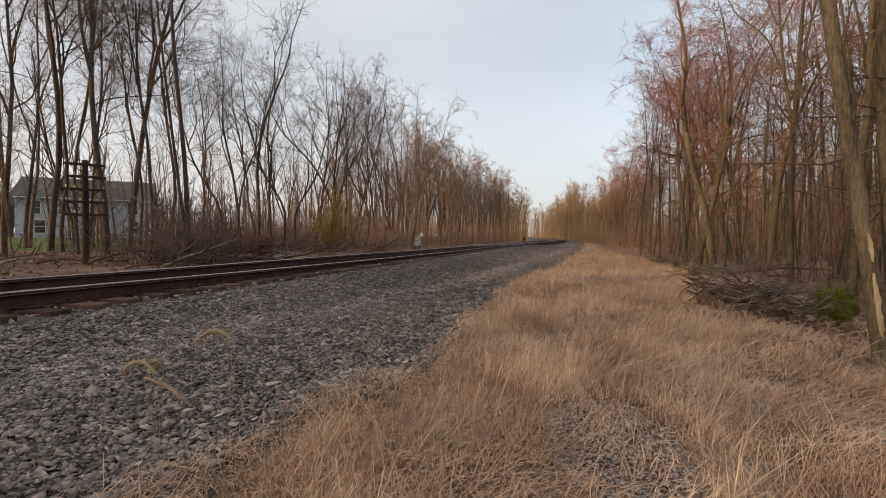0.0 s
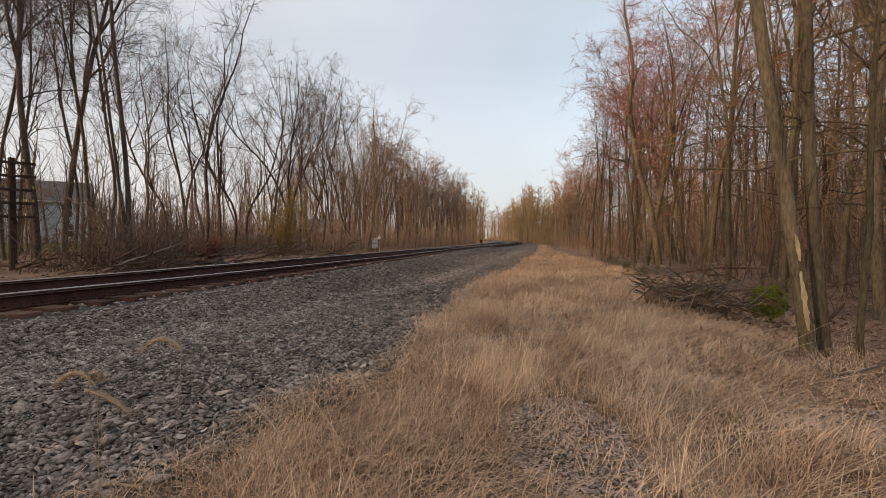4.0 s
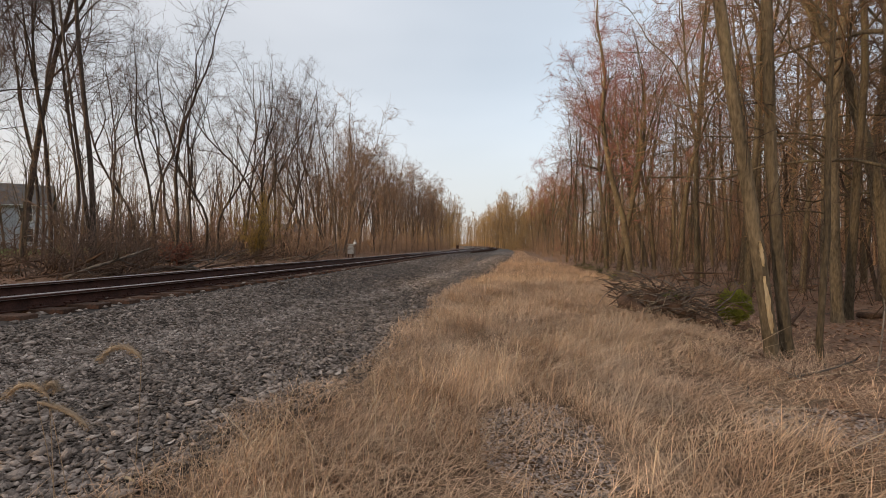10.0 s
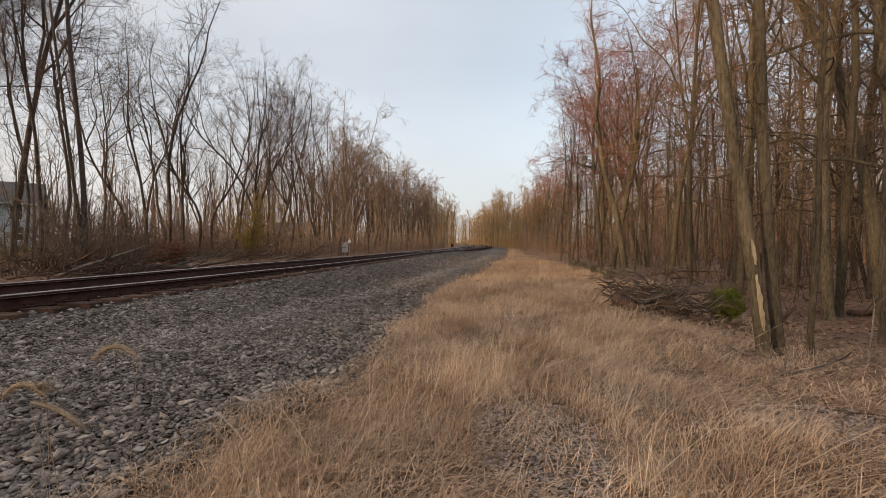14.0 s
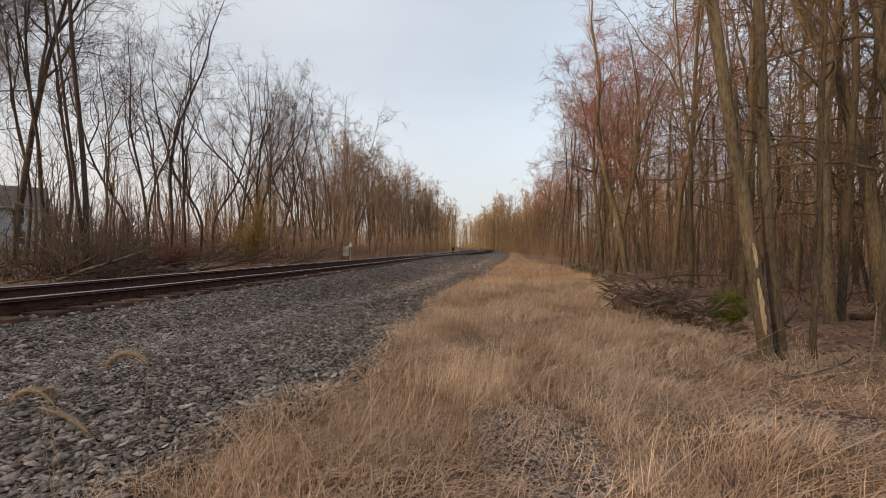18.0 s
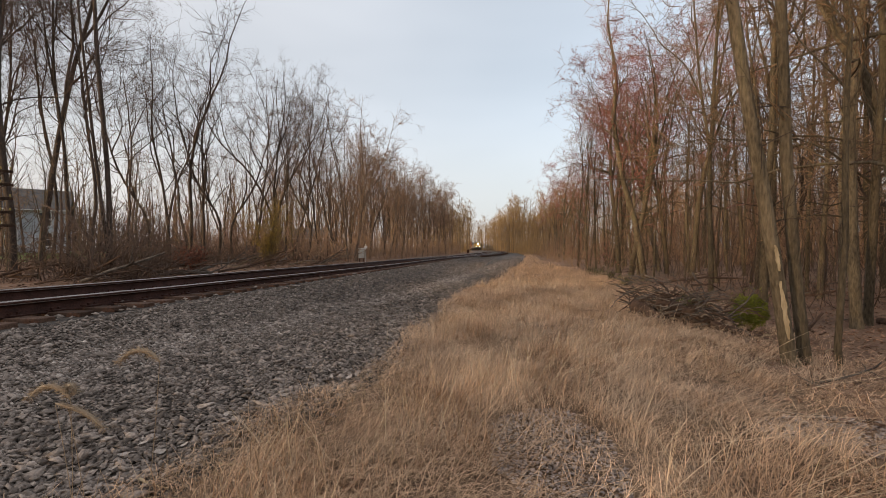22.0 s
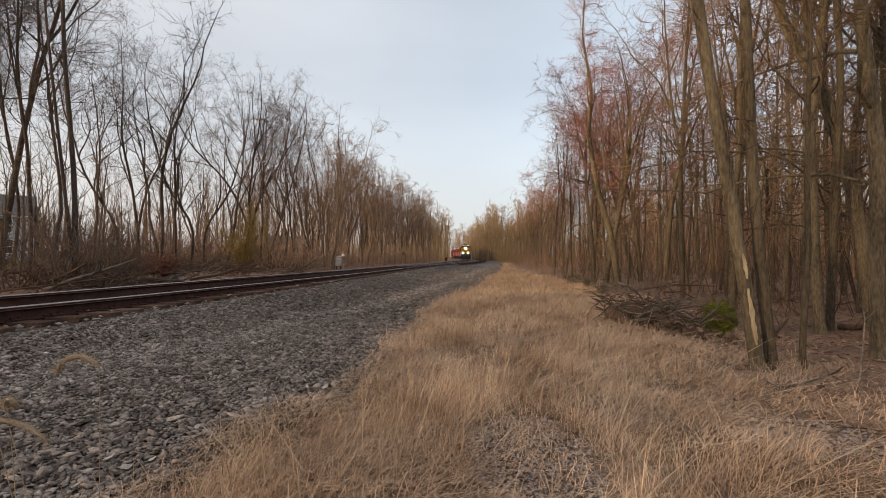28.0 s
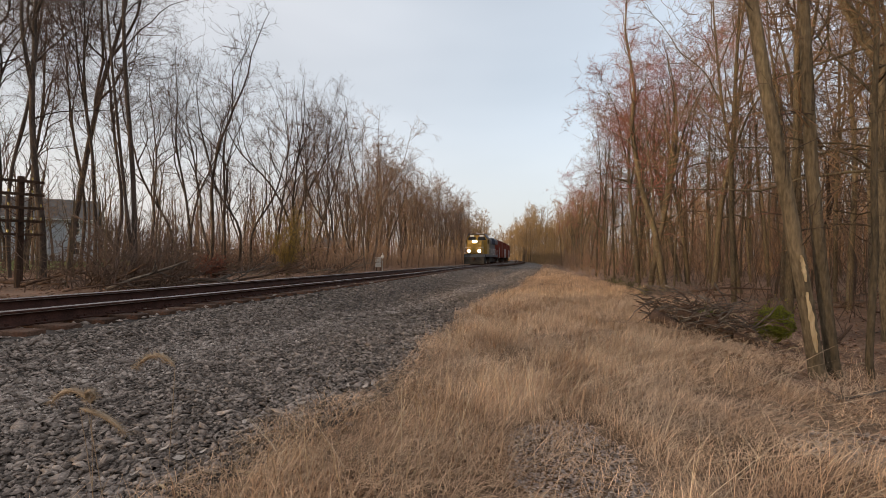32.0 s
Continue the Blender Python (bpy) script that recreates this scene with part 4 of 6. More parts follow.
def trodden(y):
    """The middle of the pale strip of finer stone that runs along the shoulder."""
    return np.interp(y, (2, 5, 6.6, 10, 14, 30, 60), (2.8, 2.85, 3.3, 3.7, 4.2, 5.3, 7.2))


def stones(name, label, count, y0, y1, size, seed, d0=1.56, d1=None, mat=None, strip=0.0):
    rng = np.random.default_rng(seed)
    y = y0 + (y1 - y0) * rng.random(count) ** 1.4
    d = d0 + ((bed_edge(y) + 0.1 if d1 is None else d1) - d0) * rng.random(count) + rng.normal(0, 0.08, count)
    if strip:
        d = trodden(y) + rng.normal(0, strip, count)
    s = size * rng.lognormal(0, 0.35, count)
    x = track_x(y) + d
    z = rail_z(y) + np.interp(across(x, y), PROFILE_D[:-3] + (5.2, 12.0), PROFILE_Z[:-3] + (-0.64, -0.645)) + s * rng.uniform(-0.1, 0.5, count)
    v = np.stack((x, y, z), 1)[:, None] + stone_verts(rng, count) * s[:, None, None]
    tris = (np.arange(count)[:, None, None] * 6 + STONE_F[None]).reshape(-1, 3)
    return tagged(dress(name, arrays_mesh(name, v.reshape(-1, 3), tris), mat or STONE), label, "gravel", kind="stuff")


stones("ballast_stones", "loose grey crushed ballast stones", 56000, 0.8, 9, 0.0185, 1)
stones("ballast_stones", "loose grey crushed ballast stones", 27000, 8, 26, 0.024, 2)
stones("ballast_stones", "loose grey crushed ballast stones", 20000, 25, 100, 0.036, 3)
stones("ballast_stones", "loose grey crushed ballast stones", 9000, 0.8, -8, 0.026, 6)
stones("ballast_fines", "pale fine gravel along the trodden strip of the ballast", 26000, 2.2, 20, 0.0115, 5, mat=PALE_STONE, strip=0.2)
stones("ballast_fines", "pale fine gravel along the trodden strip of the ballast", 5000, 18, 60, 0.024, 15, mat=PALE_STONE, strip=0.3)
stones("ballast_stones", "loose grey crushed ballast stones", 3000, 2, 20, 0.04, 4, -2.4, 1.3)


# ---- things beside the grass ----
BARE_WOOD = material("bare_split_wood", (0.36, 0.26, 0.15), (0.62, 0.50, 0.33), 5.0, fine=40, bump=0.5, stretch_z=0.2)
GREY_WOOD = material("weathered_grey_wood", (0.06, 0.048, 0.04), (0.22, 0.18, 0.15), 5.0, fine=40, bump=0.5, vary=0.3)
DEAD_BARK = material("rotten_brown_bark", (0.05, 0.032, 0.024), (0.16, 0.10, 0.07), 4.0, fine=30, bump=0.9, vary=0.2)
MOSS = material("mossy_green_leaves", (0.11, 0.12, 0.016), (0.26, 0.27, 0.04), 6.0, bump=0, island=0.35)
YELLOW_GREEN = material("yellow_green_buds", (0.17, 0.115, 0.03), (0.32, 0.22, 0.06), 6.0, bump=0, island=0.3)
RUSSET = material("russet_dead_leaves", (0.12, 0.045, 0.03), (0.24, 0.10, 0.065), 6.0, bump=0, island=0.4)
FOX = material("dry_seed_bristles", (0.27, 0.20, 0.135), (0.46, 0.355, 0.25), 30.0, bump=0.4)
WEED = material("olive_weed_leaves", (0.08, 0.085, 0.025), (0.17, 0.17, 0.06), 6.0, bump=0, island=0.35)
LEAF = material("dead_leaves", (0.15, 0.085, 0.055), (0.37, 0.22, 0.145), 5.0, bump=0, island=0.5)


def spined_tree(label, seed, spine, radius, clear, scars=(), twig=None, forks=()):
    x, y, z = spine[0]
    local = lambda p: (p[0] - x, p[1] - y, p[2] - z)
    recipe = tree_kind(label, seed, BARK_TAN, twig or TWIG_TAN, R_GROUP, height=15, radius=radius, clear=clear, limbs=28, subs=7, twigs=5, detail=2, forks=forks, spread=0.8, spine=[local(p) for p in spine])
    top = plant(recipe, x, y, z=z)
    way = np.array([local(p) for p in spine], float)
    for low, high, wide, shift in scars:
        rng = random.Random(int(wide * 1000))
        bm = bmesh.new()
        rings = []
        for i in range(17):
            f = i / 16
            h = low + (high - low) * f - z
            c = Vector((float(np.interp(h, way[:, 2], way[:, 0])), float(np.interp(h, way[:, 2], way[:, 1])), h))
            face = math.atan2(-y - c.y, -x - c.x) + shift + rng.uniform(-0.05, 0.05)
            w = wide * (0.25 + 0.75 * math.sin(math.pi * min(0.97, f * 0.92 + 0.06))) * rng.uniform(0.6, 1.25)
            r = radius * 1.03 + 0.004
            rings.append([bm.verts.new(c + Vector((math.cos(face + k * w) * (r + e), math.sin(face + k * w) * (r + e), 0))) for k, e in ((-1.1, -0.02), (-1, 0.004), (-0.4, -0.002), (0.1, 0.003), (0.6, -0.001), (1, 0.005), (1.1, -0.02))])
        for p, q2 in zip(rings, rings[1:]):
            for i in range(6):
                bm.faces.new((p[i], p[i + 1], q2[i + 1], q2[i]))
        part("bark_scar", bm, BARE_WOOD, top, "pale bare wood where the bark is torn off")
    return top


LEANER = spined_tree("leaning tree with torn bark showing pale wood", 201, [(3.95, 5.20, -0.25), (3.86, 5.2, 0.4), (3.72, 5.2, 1.31), (3.60, 5.21, 2.08), (3.45, 5.23, 3.0), (3.30, 5.24, 4.0), (3.05, 5.4, 7), (2.95, 5.8, 11), (3.3, 6.3, 15.5), (3.3, 6.6, 18)], 0.080, 0.36,
            [(0.27, 0.92, 0.31, 0.3), (1.03, 1.32, 0.22, 0.4)])
spined_tree("straight smooth-barked tree beside a leaning one", 202, [(4.17, 5.27, -0.25), (4.10, 5.27, 0.5), (4.0, 5.28, 1.3), (3.95, 5.28, 2.1), (3.90, 5.3, 4.0), (3.9, 5.5, 8), (4.2, 5.6, 12), (4.1, 5.8, 16), (4.2, 6, 19)], 0.069, 0.32)


spined_tree("thin tree wound with grey vines beside the two trunks", 206, [(4.32, 4.98, -0.35), (4.27, 4.98, 0.2), (4.31, 4.98, 0.8), (4.36, 4.98, 1.3), (4.36, 4.99, 2.0), (4.39, 5.0, 3.0), (4.45, 5.0, 4.0), (4.5, 5.2, 6.5), (4.4, 5.3, 9)], 0.036, 0.3)


spined_tree("crooked leaning tree with reddish twigs at the wood's edge", 203, [(10.1, 23, -0.4), (9.65, 23, 2.5), (8.95, 23, 4.9), (8.5, 23, 7.7), (8.7, 23.1, 10), (8.3, 23.3, 13), (8.6, 23.5, 16)], 0.17, 0.25, twig=TWIG_RED)


spined_tree("pale smooth trunk close beside a heavy crooked one", 204, [(8.05, 8.94, -0.4), (7.96, 8.96, 1.66), (7.93, 8.97, 3.9), (8.02, 8.98, 5.0), (8.18, 9, 5.8), (8.38, 9, 6.9), (8.3, 9, 8), (8.6, 9.2, 12), (8.5, 9.4, 16)], 0.105, 0.4)
spined_tree("heavy crooked tree forking high above the litter", 205, [(9.53, 9.29, -0.4), (9.28, 9.32, 2.27), (8.93, 9.34, 3.45), (8.75, 9.35, 4.28), (8.49, 9.36, 5.1), (8.04, 9.38, 5.7), (7.66, 9.4, 6.4), (7.5, 9.41, 7.6), (7.2, 9.3, 10), (7.4, 9.2, 13.5), (7.2, 9, 16)], 0.135, 0.36, forks=(0.37, 0.5))


def low_branches():
    """Thin dead side branches on the two trunks beside the grass."""
    rng = random.Random(64)
    tubes = []
    for _ in range(24):
        z = rng.uniform(1.2, 5.0)
        x = float(np.interp(z, (0.4, 1.3, 2.1, 4.0), (3.86, 3.72, 3.60, 3.30) if rng.random() < 0.6 else (4.1, 4.0, 3.95, 3.9)))
        a = rng.uniform(0, 6.28)
        line = wander(rng, (x, 5.22, z), (math.cos(a), math.sin(a), rng.uniform(-0.2, 1.2)), rng.uniform(0.5, 1.8), 5, 0.15, 0.04)
        r = rng.uniform(0.003, 0.007)
        tubes.append((line, [r, r * 0.85, r * 0.7, r * 0.5, r * 0.3, 0], 5))
        for _ in range(4):
            b, go = along(line, rng.uniform(0.2, 0.95))
            tubes.append((wander(rng, b, sideways(rng, go, rng.uniform(0.4, 0.9)), rng.uniform(0.2, 0.6), 3, 0.2, 0.02), [r * 0.4, r * 0.3, r * 0.2, 0], 3))
    return tubes


trunk_twigs = dress("twig_tangle", tubes_mesh("twig_tangle", low_branches()), BARK_DARK, LEANER)
trunk_twigs.matrix_parent_inverse = LEANER.matrix_basis.inverted()
trunk_twigs["kind"] = "stuff"


def capped(line):
    """The line with a point just before its start, so that the cut end is closed."""
    return np.insert(line, 0, line[0] - (line[1] - line[0]) * 0.02, axis=0)


def branch_part(rng, name, start, heading, length, r, mat, parent, steps=4, lift=-0.03, shoots=3):
    main = wander(rng, start, heading, length, steps, 0.24, lift)
    tubes = [(capped(main), [0.001] + [r * (1 - 0.75 * i / steps) for i in range(steps + 1)], 6)]
    for _ in range(shoots):
        b, go = along(main, rng.uniform(0.2, 0.95))
        tubes.append((wander(rng, b, sideways(rng, go, rng.uniform(0.4, 1.0)), length * rng.uniform(0.15, 0.4), 3, 0.2, 0.0), [r * 0.45, r * 0.35, r * 0.22, 0], 4))
    return dress(name, tubes_mesh(name, tubes), mat, parent)


def brush_pile():
    pile = thing("brush_pile", "heap of grey dead branches at the edge of the grass", "brush pile", pose(4.0, 8.0, float(ground_z(4.0, 8.0))))
    rng = random.Random(31)
    for i in range(230):
        f = 0.78 * rng.random()
        c = np.array((-0.5 + 1.2 * f + rng.gauss(0, 0.12), 1.3 - 2.6 * f + rng.gauss(0, 0.22), max(0.03, abs(rng.gauss(0.42, 0.22)) * (1.15 - 0.7 * f))))
        a = rng.uniform(-0.9, 0.5) if rng.random() < 0.7 else rng.uniform(0, 3.1)
        branch_part(rng, "branch", c, (math.cos(a), math.sin(a), rng.gauss(0.05, 0.3)), rng.uniform(0.3, 0.7), rng.choice((0.006, 0.008, 0.011, 0.018)), rng.choice((GREY_WOOD, GREY_WOOD, DEAD_BARK)), pile, lift=rng.uniform(-0.2, 0.02))
    for x, y, z, a, l, r in ((-0.35, 0.75, 0.22, -0.75, 1.0, 0.15), (-0.1, 0.3, 0.34, -0.9, 0.9, 0.13), (0.3, -0.6, 0.08, -0.6, 0.9, 0.08), (0.05, 0.0, 0.12, -0.3, 0.9, 0.12), (-0.1, 0.8, 0.10, -0.6, 0.9, 0.13)):
        branch_part(rng, "log", (x, y, z), (math.cos(a), math.sin(a), 0), l, r, DEAD_BARK, pile, shoots=2, lift=0)


brush_pile()


def fallen(label, start, heading, length, r, mat, seed, shoots=4, lift=0.0, name="fallen_branch"):
    rng = random.Random(seed)
    x, y = start[0], start[1]
    over = lambda px, py: max(float(ground_z(px, py)), float(bed_z(across(px, py), py)) if across(px, py) < 5 else -9.0)
    z = over(x, y)
    top = thing(name, label, name.replace("_", " "), pose(x, y, z))
    main = wander(rng, (0, 0, start[2]), heading, length, 6, 0.09, lift)
    h = np.array([over(x + p[0], y + p[1]) - z for p in main])
    main[:, 2] = np.maximum(main[:, 2], h + r * 0.7)
    dress("stem", tubes_mesh("stem", [(capped(main), [0.001] + [r * (1 - 0.6 * i / 6) for i in range(7)], 8)]), mat, top, smooth=True)
    for _ in range(shoots):
        b, go = along(main, rng.uniform(0.15, 0.95))
        side = wander(rng, b, sideways(rng, go, rng.uniform(0.5, 1.1)), length * rng.uniform(0.15, 0.4), 4, 0.2, 0.02)
        dress("side_branch", tubes_mesh("side_branch", [(side, [r * 0.5, r * 0.4, r * 0.28, r * 0.16, 0], 5)]), mat, top)
    return top


fallen("dead forked branch caught above the woodland floor", (5.35, 11.0, 0.62), (1, 0, 0.08), 1.8, 0.035, DEAD_BARK, 41, 6)
fallen("bare grey stick lying on matted grass", (2.5, 3.75, 0.03), (1, -0.45, 0), 0.9, 0.012, GREY_WOOD, 42, 3)
for i in range(12):
    sx, sy = 2.4 + 0.27 * (i % 7), 2.6 + 0.22 * i - 0.5 * (i % 3)
    fallen("thin dead twig lying in the litter", (sx, sy, 0.02), (math.cos(i * 1.9), math.sin(i * 1.9), 0.03), 0.35 + 0.06 * (i % 5), 0.005 + 0.001 * (i % 4), GREY_WOOD if i % 3 else DEAD_BARK, 520 + i, 2)
fallen("bare grey stick lying on matted grass", (2.7, 3.45, 0.03), (0.8, -0.3, 0), 0.7, 0.010, DEAD_BARK, 43, 2)
fallen("pale bent stick propped on the litter", (3.35, 4.25, 0.05), (1, 0.12, 0.03), 1.1, 0.013, GREY_WOOD, 44, 3)
fallen("pale bent stick propped on the litter", (4.25, 4.3, 0.0), (0.3, 0.05, 1), 0.9, 0.012, GREY_WOOD, 45, 2)
fallen("rotting brown log on the woodland floor", (9.0, 9.5, 0.08), (1, 0.2, 0), 2.6, 0.07, DEAD_BARK, 46, 4, name="fallen_log")
fallen("rotting brown log on the woodland floor", (5.4, 7.4, 0.05), (0.9, 0.5, 0), 1.6, 0.05, DEAD_BARK, 47, 4, name="fallen_log")
fallen("tangled dead branch on the woodland floor", (11.5, 15.0, 0.1), (1, -0.1, 0.1), 2.2, 0.05, DEAD_BARK, 48, 8)
fallen("thin bent twig standing in the grass", (0.77, 2.28, 0.0), (0.02, 0.0, 1), 0.2, 0.004, DEAD_BARK, 49, 1)
for i, (wx, wy, wa) in enumerate(((-1.25, 2.55, 0.3), (-1.05, 2.75, 1.2), (-1.55, 2.35, -0.4), (-0.9, 3.0, 0.8), (-1.7, 2.1, 0.1), (-0.55, 3.6, 0.5))):
    fallen("short pale splinter of wood lying on ballast", (wx, wy, 0.02), (math.cos(wa), math.sin(wa), 0), 0.22, 0.008, BARE_WOOD, 500 + i, 1, name="wood_splinter")
rng_floor = random.Random(90)
for i in range(26):
    px, py = rng_floor.uniform(4.5, 16), rng_floor.uniform(5.5, 20)
    if px > 5.0 + 0.3 * py:
        fallen("dead branch among leaves on the woodland floor", (px, py, 0.03), (rng_floor.uniform(-1, 1), rng_floor.uniform(-1, 1), 0.05), rng_floor.uniform(0.8, 2.4), rng_floor.uniform(0.012, 0.035), rng_floor.choice((GREY_WOOD, DEAD_BARK)), 300 + i, 3)


def leafy(name, label, category, at, size, count, leaf, mat, seed, stems=12, stem_mat=None, full=0):
    """A shrub: stems from one foot, and a cloud of small leaves over them with an uneven outline."""
    rng = random.Random(seed)
    top = thing(name, label, category, pose(at[0], at[1], float(ground_z(at[0], at[1])) if len(at) < 3 else at[2]))
    tubes, tips = [], []
    for _ in range(stems):
        a = rng.uniform(0, 6.28)
        w = rng.random() ** 0.5
        line = wander(rng, (0, 0, 0), (math.cos(a) * w * size[0], math.sin(a) * w * size[0], size[1]), size[1] * rng.uniform(0.7, 1.1), 5, 0.14, 0.0)
        tubes.append((line, [0.014, 0.012, 0.009, 0.007, 0.004, 0], 4))
        for _ in range(7):
            b, go = along(line, rng.uniform(0.15, 0.98))
            side = wander(rng, b, sideways(rng, go, rng.uniform(0.4, 1.0)), size[0] * rng.uniform(0.3, 0.8), 3, 0.2, 0.02)
            tubes.append((side, [0.006, 0.005, 0.003, 0], 3))
            tips += [along(side, rng.uniform(0.2, 0.99))[0] + np.array([rng.gauss(0, 0.05 * size[0]) for _ in range(3)]) for _ in range(max(1, count // (stems * 7)))]
    if full:
        for _ in range(full):
            u = Vector((rng.gauss(0, 1), rng.gauss(0, 1), rng.gauss(0, 1))).normalized() * rng.random() ** 0.25
            lump = 0.85 + 0.3 * noise.noise(u * 2.3 + Vector((seed, 0, 0)))
            tips.append(np.array((u.x * size[0] * lump, u.y * size[0] * lump, size[1] * (0.5 + 0.52 * u.z * lump))))
    dress("framework", tubes_mesh("framework", tubes), stem_mat or BARK_TAN, top)["kind"] = "stuff"
    dress("foliage", clump_mesh("foliage", [p for p in tips if p[2] > 0.01], leaf, seed), mat, top)["kind"] = "stuff"
    return top


leafy("moss_bush", "low bright mossy-green bush beside the brush", "bush", (5.12, 7.7), (0.31, 0.62), 900, 0.011, MOSS, 51, 30, full=16000)
leafy("moss_bush", "low dull green bush behind the brush pile", "bush", (5.5, 10.4), (0.5, 0.35), 800, 0.016, WEED, 52, 20, full=1500)
for i, (bx, by) in enumerate(((8.3, 22.5), (8.9, 26), (9.6, 30), (7.6, 19))):
    leafy("green_weed", "low green weeds at the edge of the woods", "weed", (bx, by), (0.5, 0.4), 500, 0.016, WEED, 53 + i, 14)
leafy("yellow_shrub", "tall shrub in yellow-green bud past the track", "shrub", (-10.3, 27.0), (1.3, 4.0), 9000, 0.02, YELLOW_GREEN, 58, 44)
leafy("russet_shrub", "dead shrub with russet leaves on a root mound", "shrub", (-10.9, 20.0), (0.8, 1.1), 1500, 0.035, RUSSET, 60, 26, DEAD_BARK)
leafy("russet_shrub", "small russet-leaved shrub in the litter", "shrub", (14.5, 13.5), (0.5, 0.8), 700, 0.03, RUSSET, 61, 16, DEAD_BARK)


def scattered_leaves(name, label, count, place, size, seed, mat=None):
    """Curled dead leaves lying on the ground, four-cornered with a folded middle."""
    rng = np.random.default_rng(seed)
    x, y = place(rng, count)
    z = ground_z(x, y) + rng.uniform(0.004, 0.03, len(x))
    n = len(x)
    a = rng.uniform(0, 2 * np.pi, n)
    s = size * rng.uniform(0.6, 1.4, n)
    f = np.stack((np.cos(a), np.sin(a), rng.normal(0, 0.25, n)), 1) * s[:, None]
    g = np.stack((-np.sin(a), np.cos(a), rng.normal(0.2, 0.35, n)), 1) * (s * 0.55)[:, None]
    h = np.stack((np.sin(a), -np.cos(a), rng.normal(0.2, 0.35, n)), 1) * (s * 0.55)[:, None]
    c = np.stack((x, y, z), 1)
    v = np.stack((c - f, c + g, c + f, c + h), 1).reshape(-1, 3)
    tris = (np.arange(n)[:, None, None] * 4 + np.array(((0, 1, 2), (0, 2, 3)))[None]).reshape(-1, 3)
    tagged(dress(name, arrays_mesh(name, v, tris), mat or LEAF), label, "leaves", kind="stuff")


def wood_floor(rng, n):
    y = 1.8 + 24 * rng.random(n * 2) ** 1.3
    x = rng.uniform(2, 20, n * 2)
    ok = across(x, y) > 8.1 + 0.2 * np.clip(y - 4, 0, 18) + rng.random(len(x)) ** 2 * 1.2
    return x[ok][:n], y[ok][:n]


def bank_floor(rng, n):
    y = rng.uniform(5, 40, n)
    return track_x(y) - rng.uniform(4.5, 18, n), y


scattered_leaves("dead_leaves", "brown dead leaves on the woodland floor", 38000, wood_floor, 0.034, 1)
CHAFF = material("grey_chaff", (0.24, 0.185, 0.155), (0.52, 0.43, 0.375), 6.0, bump=0, island=0.5)


def patch_floor(rng, n):
    x, y = rng.uniform(0, 3.6, n * 8), rng.uniform(1.8, 4.2, n * 8)
    ok = bare_patch(x, y)
    return x[ok][:n], y[ok][:n]


scattered_leaves("leaf_chaff", "grey leaf fragments and chaff between the tufts", 5000, patch_floor, 0.016, 3, CHAFF)
scattered_leaves("dead_leaves", "brown dead leaves on the bank", 9000, bank_floor, 0.06, 2)


def curled_leaves():
    """Single pale leaves caught on the stones beside the grass."""
    rng = random.Random(44)
    for i in range(22):
        y = rng.uniform(1.9, 4.6)
        x = float(track_x(y) + bed_edge(y)) - abs(rng.gauss(0.12, 0.16))
        d = float(across(x, y))
        leaf = thing("fallen_leaf", "pale curled dead leaf caught on ballast beside the grass", "leaf", pose(x, y, float(bed_z(d, y)) + 0.02, rng.uniform(-25, 25), rng.uniform(-25, 25), rng.uniform(0, 360)), "pale leaves at the edge of the ballast")
        bm = bmesh.new()
        s = rng.uniform(0.025, 0.05)
        rows = []
        for k in range(5):
            f = k / 4
            w = s * 0.5 * math.sin(math.pi * (0.08 + 0.84 * f)) * rng.uniform(0.8, 1.2)
            rows.append([bm.verts.new((s * (2 * f - 1), w * q, 0.35 * w * abs(q) + 0.3 * s * (2 * f - 1) ** 2)) for q in (-1, -0.4, 0.4, 1)])
        for a, b in zip(rows, rows[1:]):
            for k in range(3):
                bm.faces.new((a[k], a[k + 1], b[k + 1], b[k]))
        blade = part("blade", bm, PALE_LEAF, leaf)
        blade.modifiers.new("thickness", "SOLIDIFY").thickness = 0.0012
        bm = bmesh.new()
        rod(bm, (s, 0, 0.3 * s), (s * 1.5, 0.1 * s, 0.36 * s), 0.0012, 0.0008, 5)
        part("leaf_stem", bm, DEAD_BARK, leaf)


PALE_LEAF = material("pale_dead_leaf", (0.30, 0.25, 0.21), (0.58, 0.50, 0.44), 20.0, bump=0.2, vary=0.2)
curled_leaves()


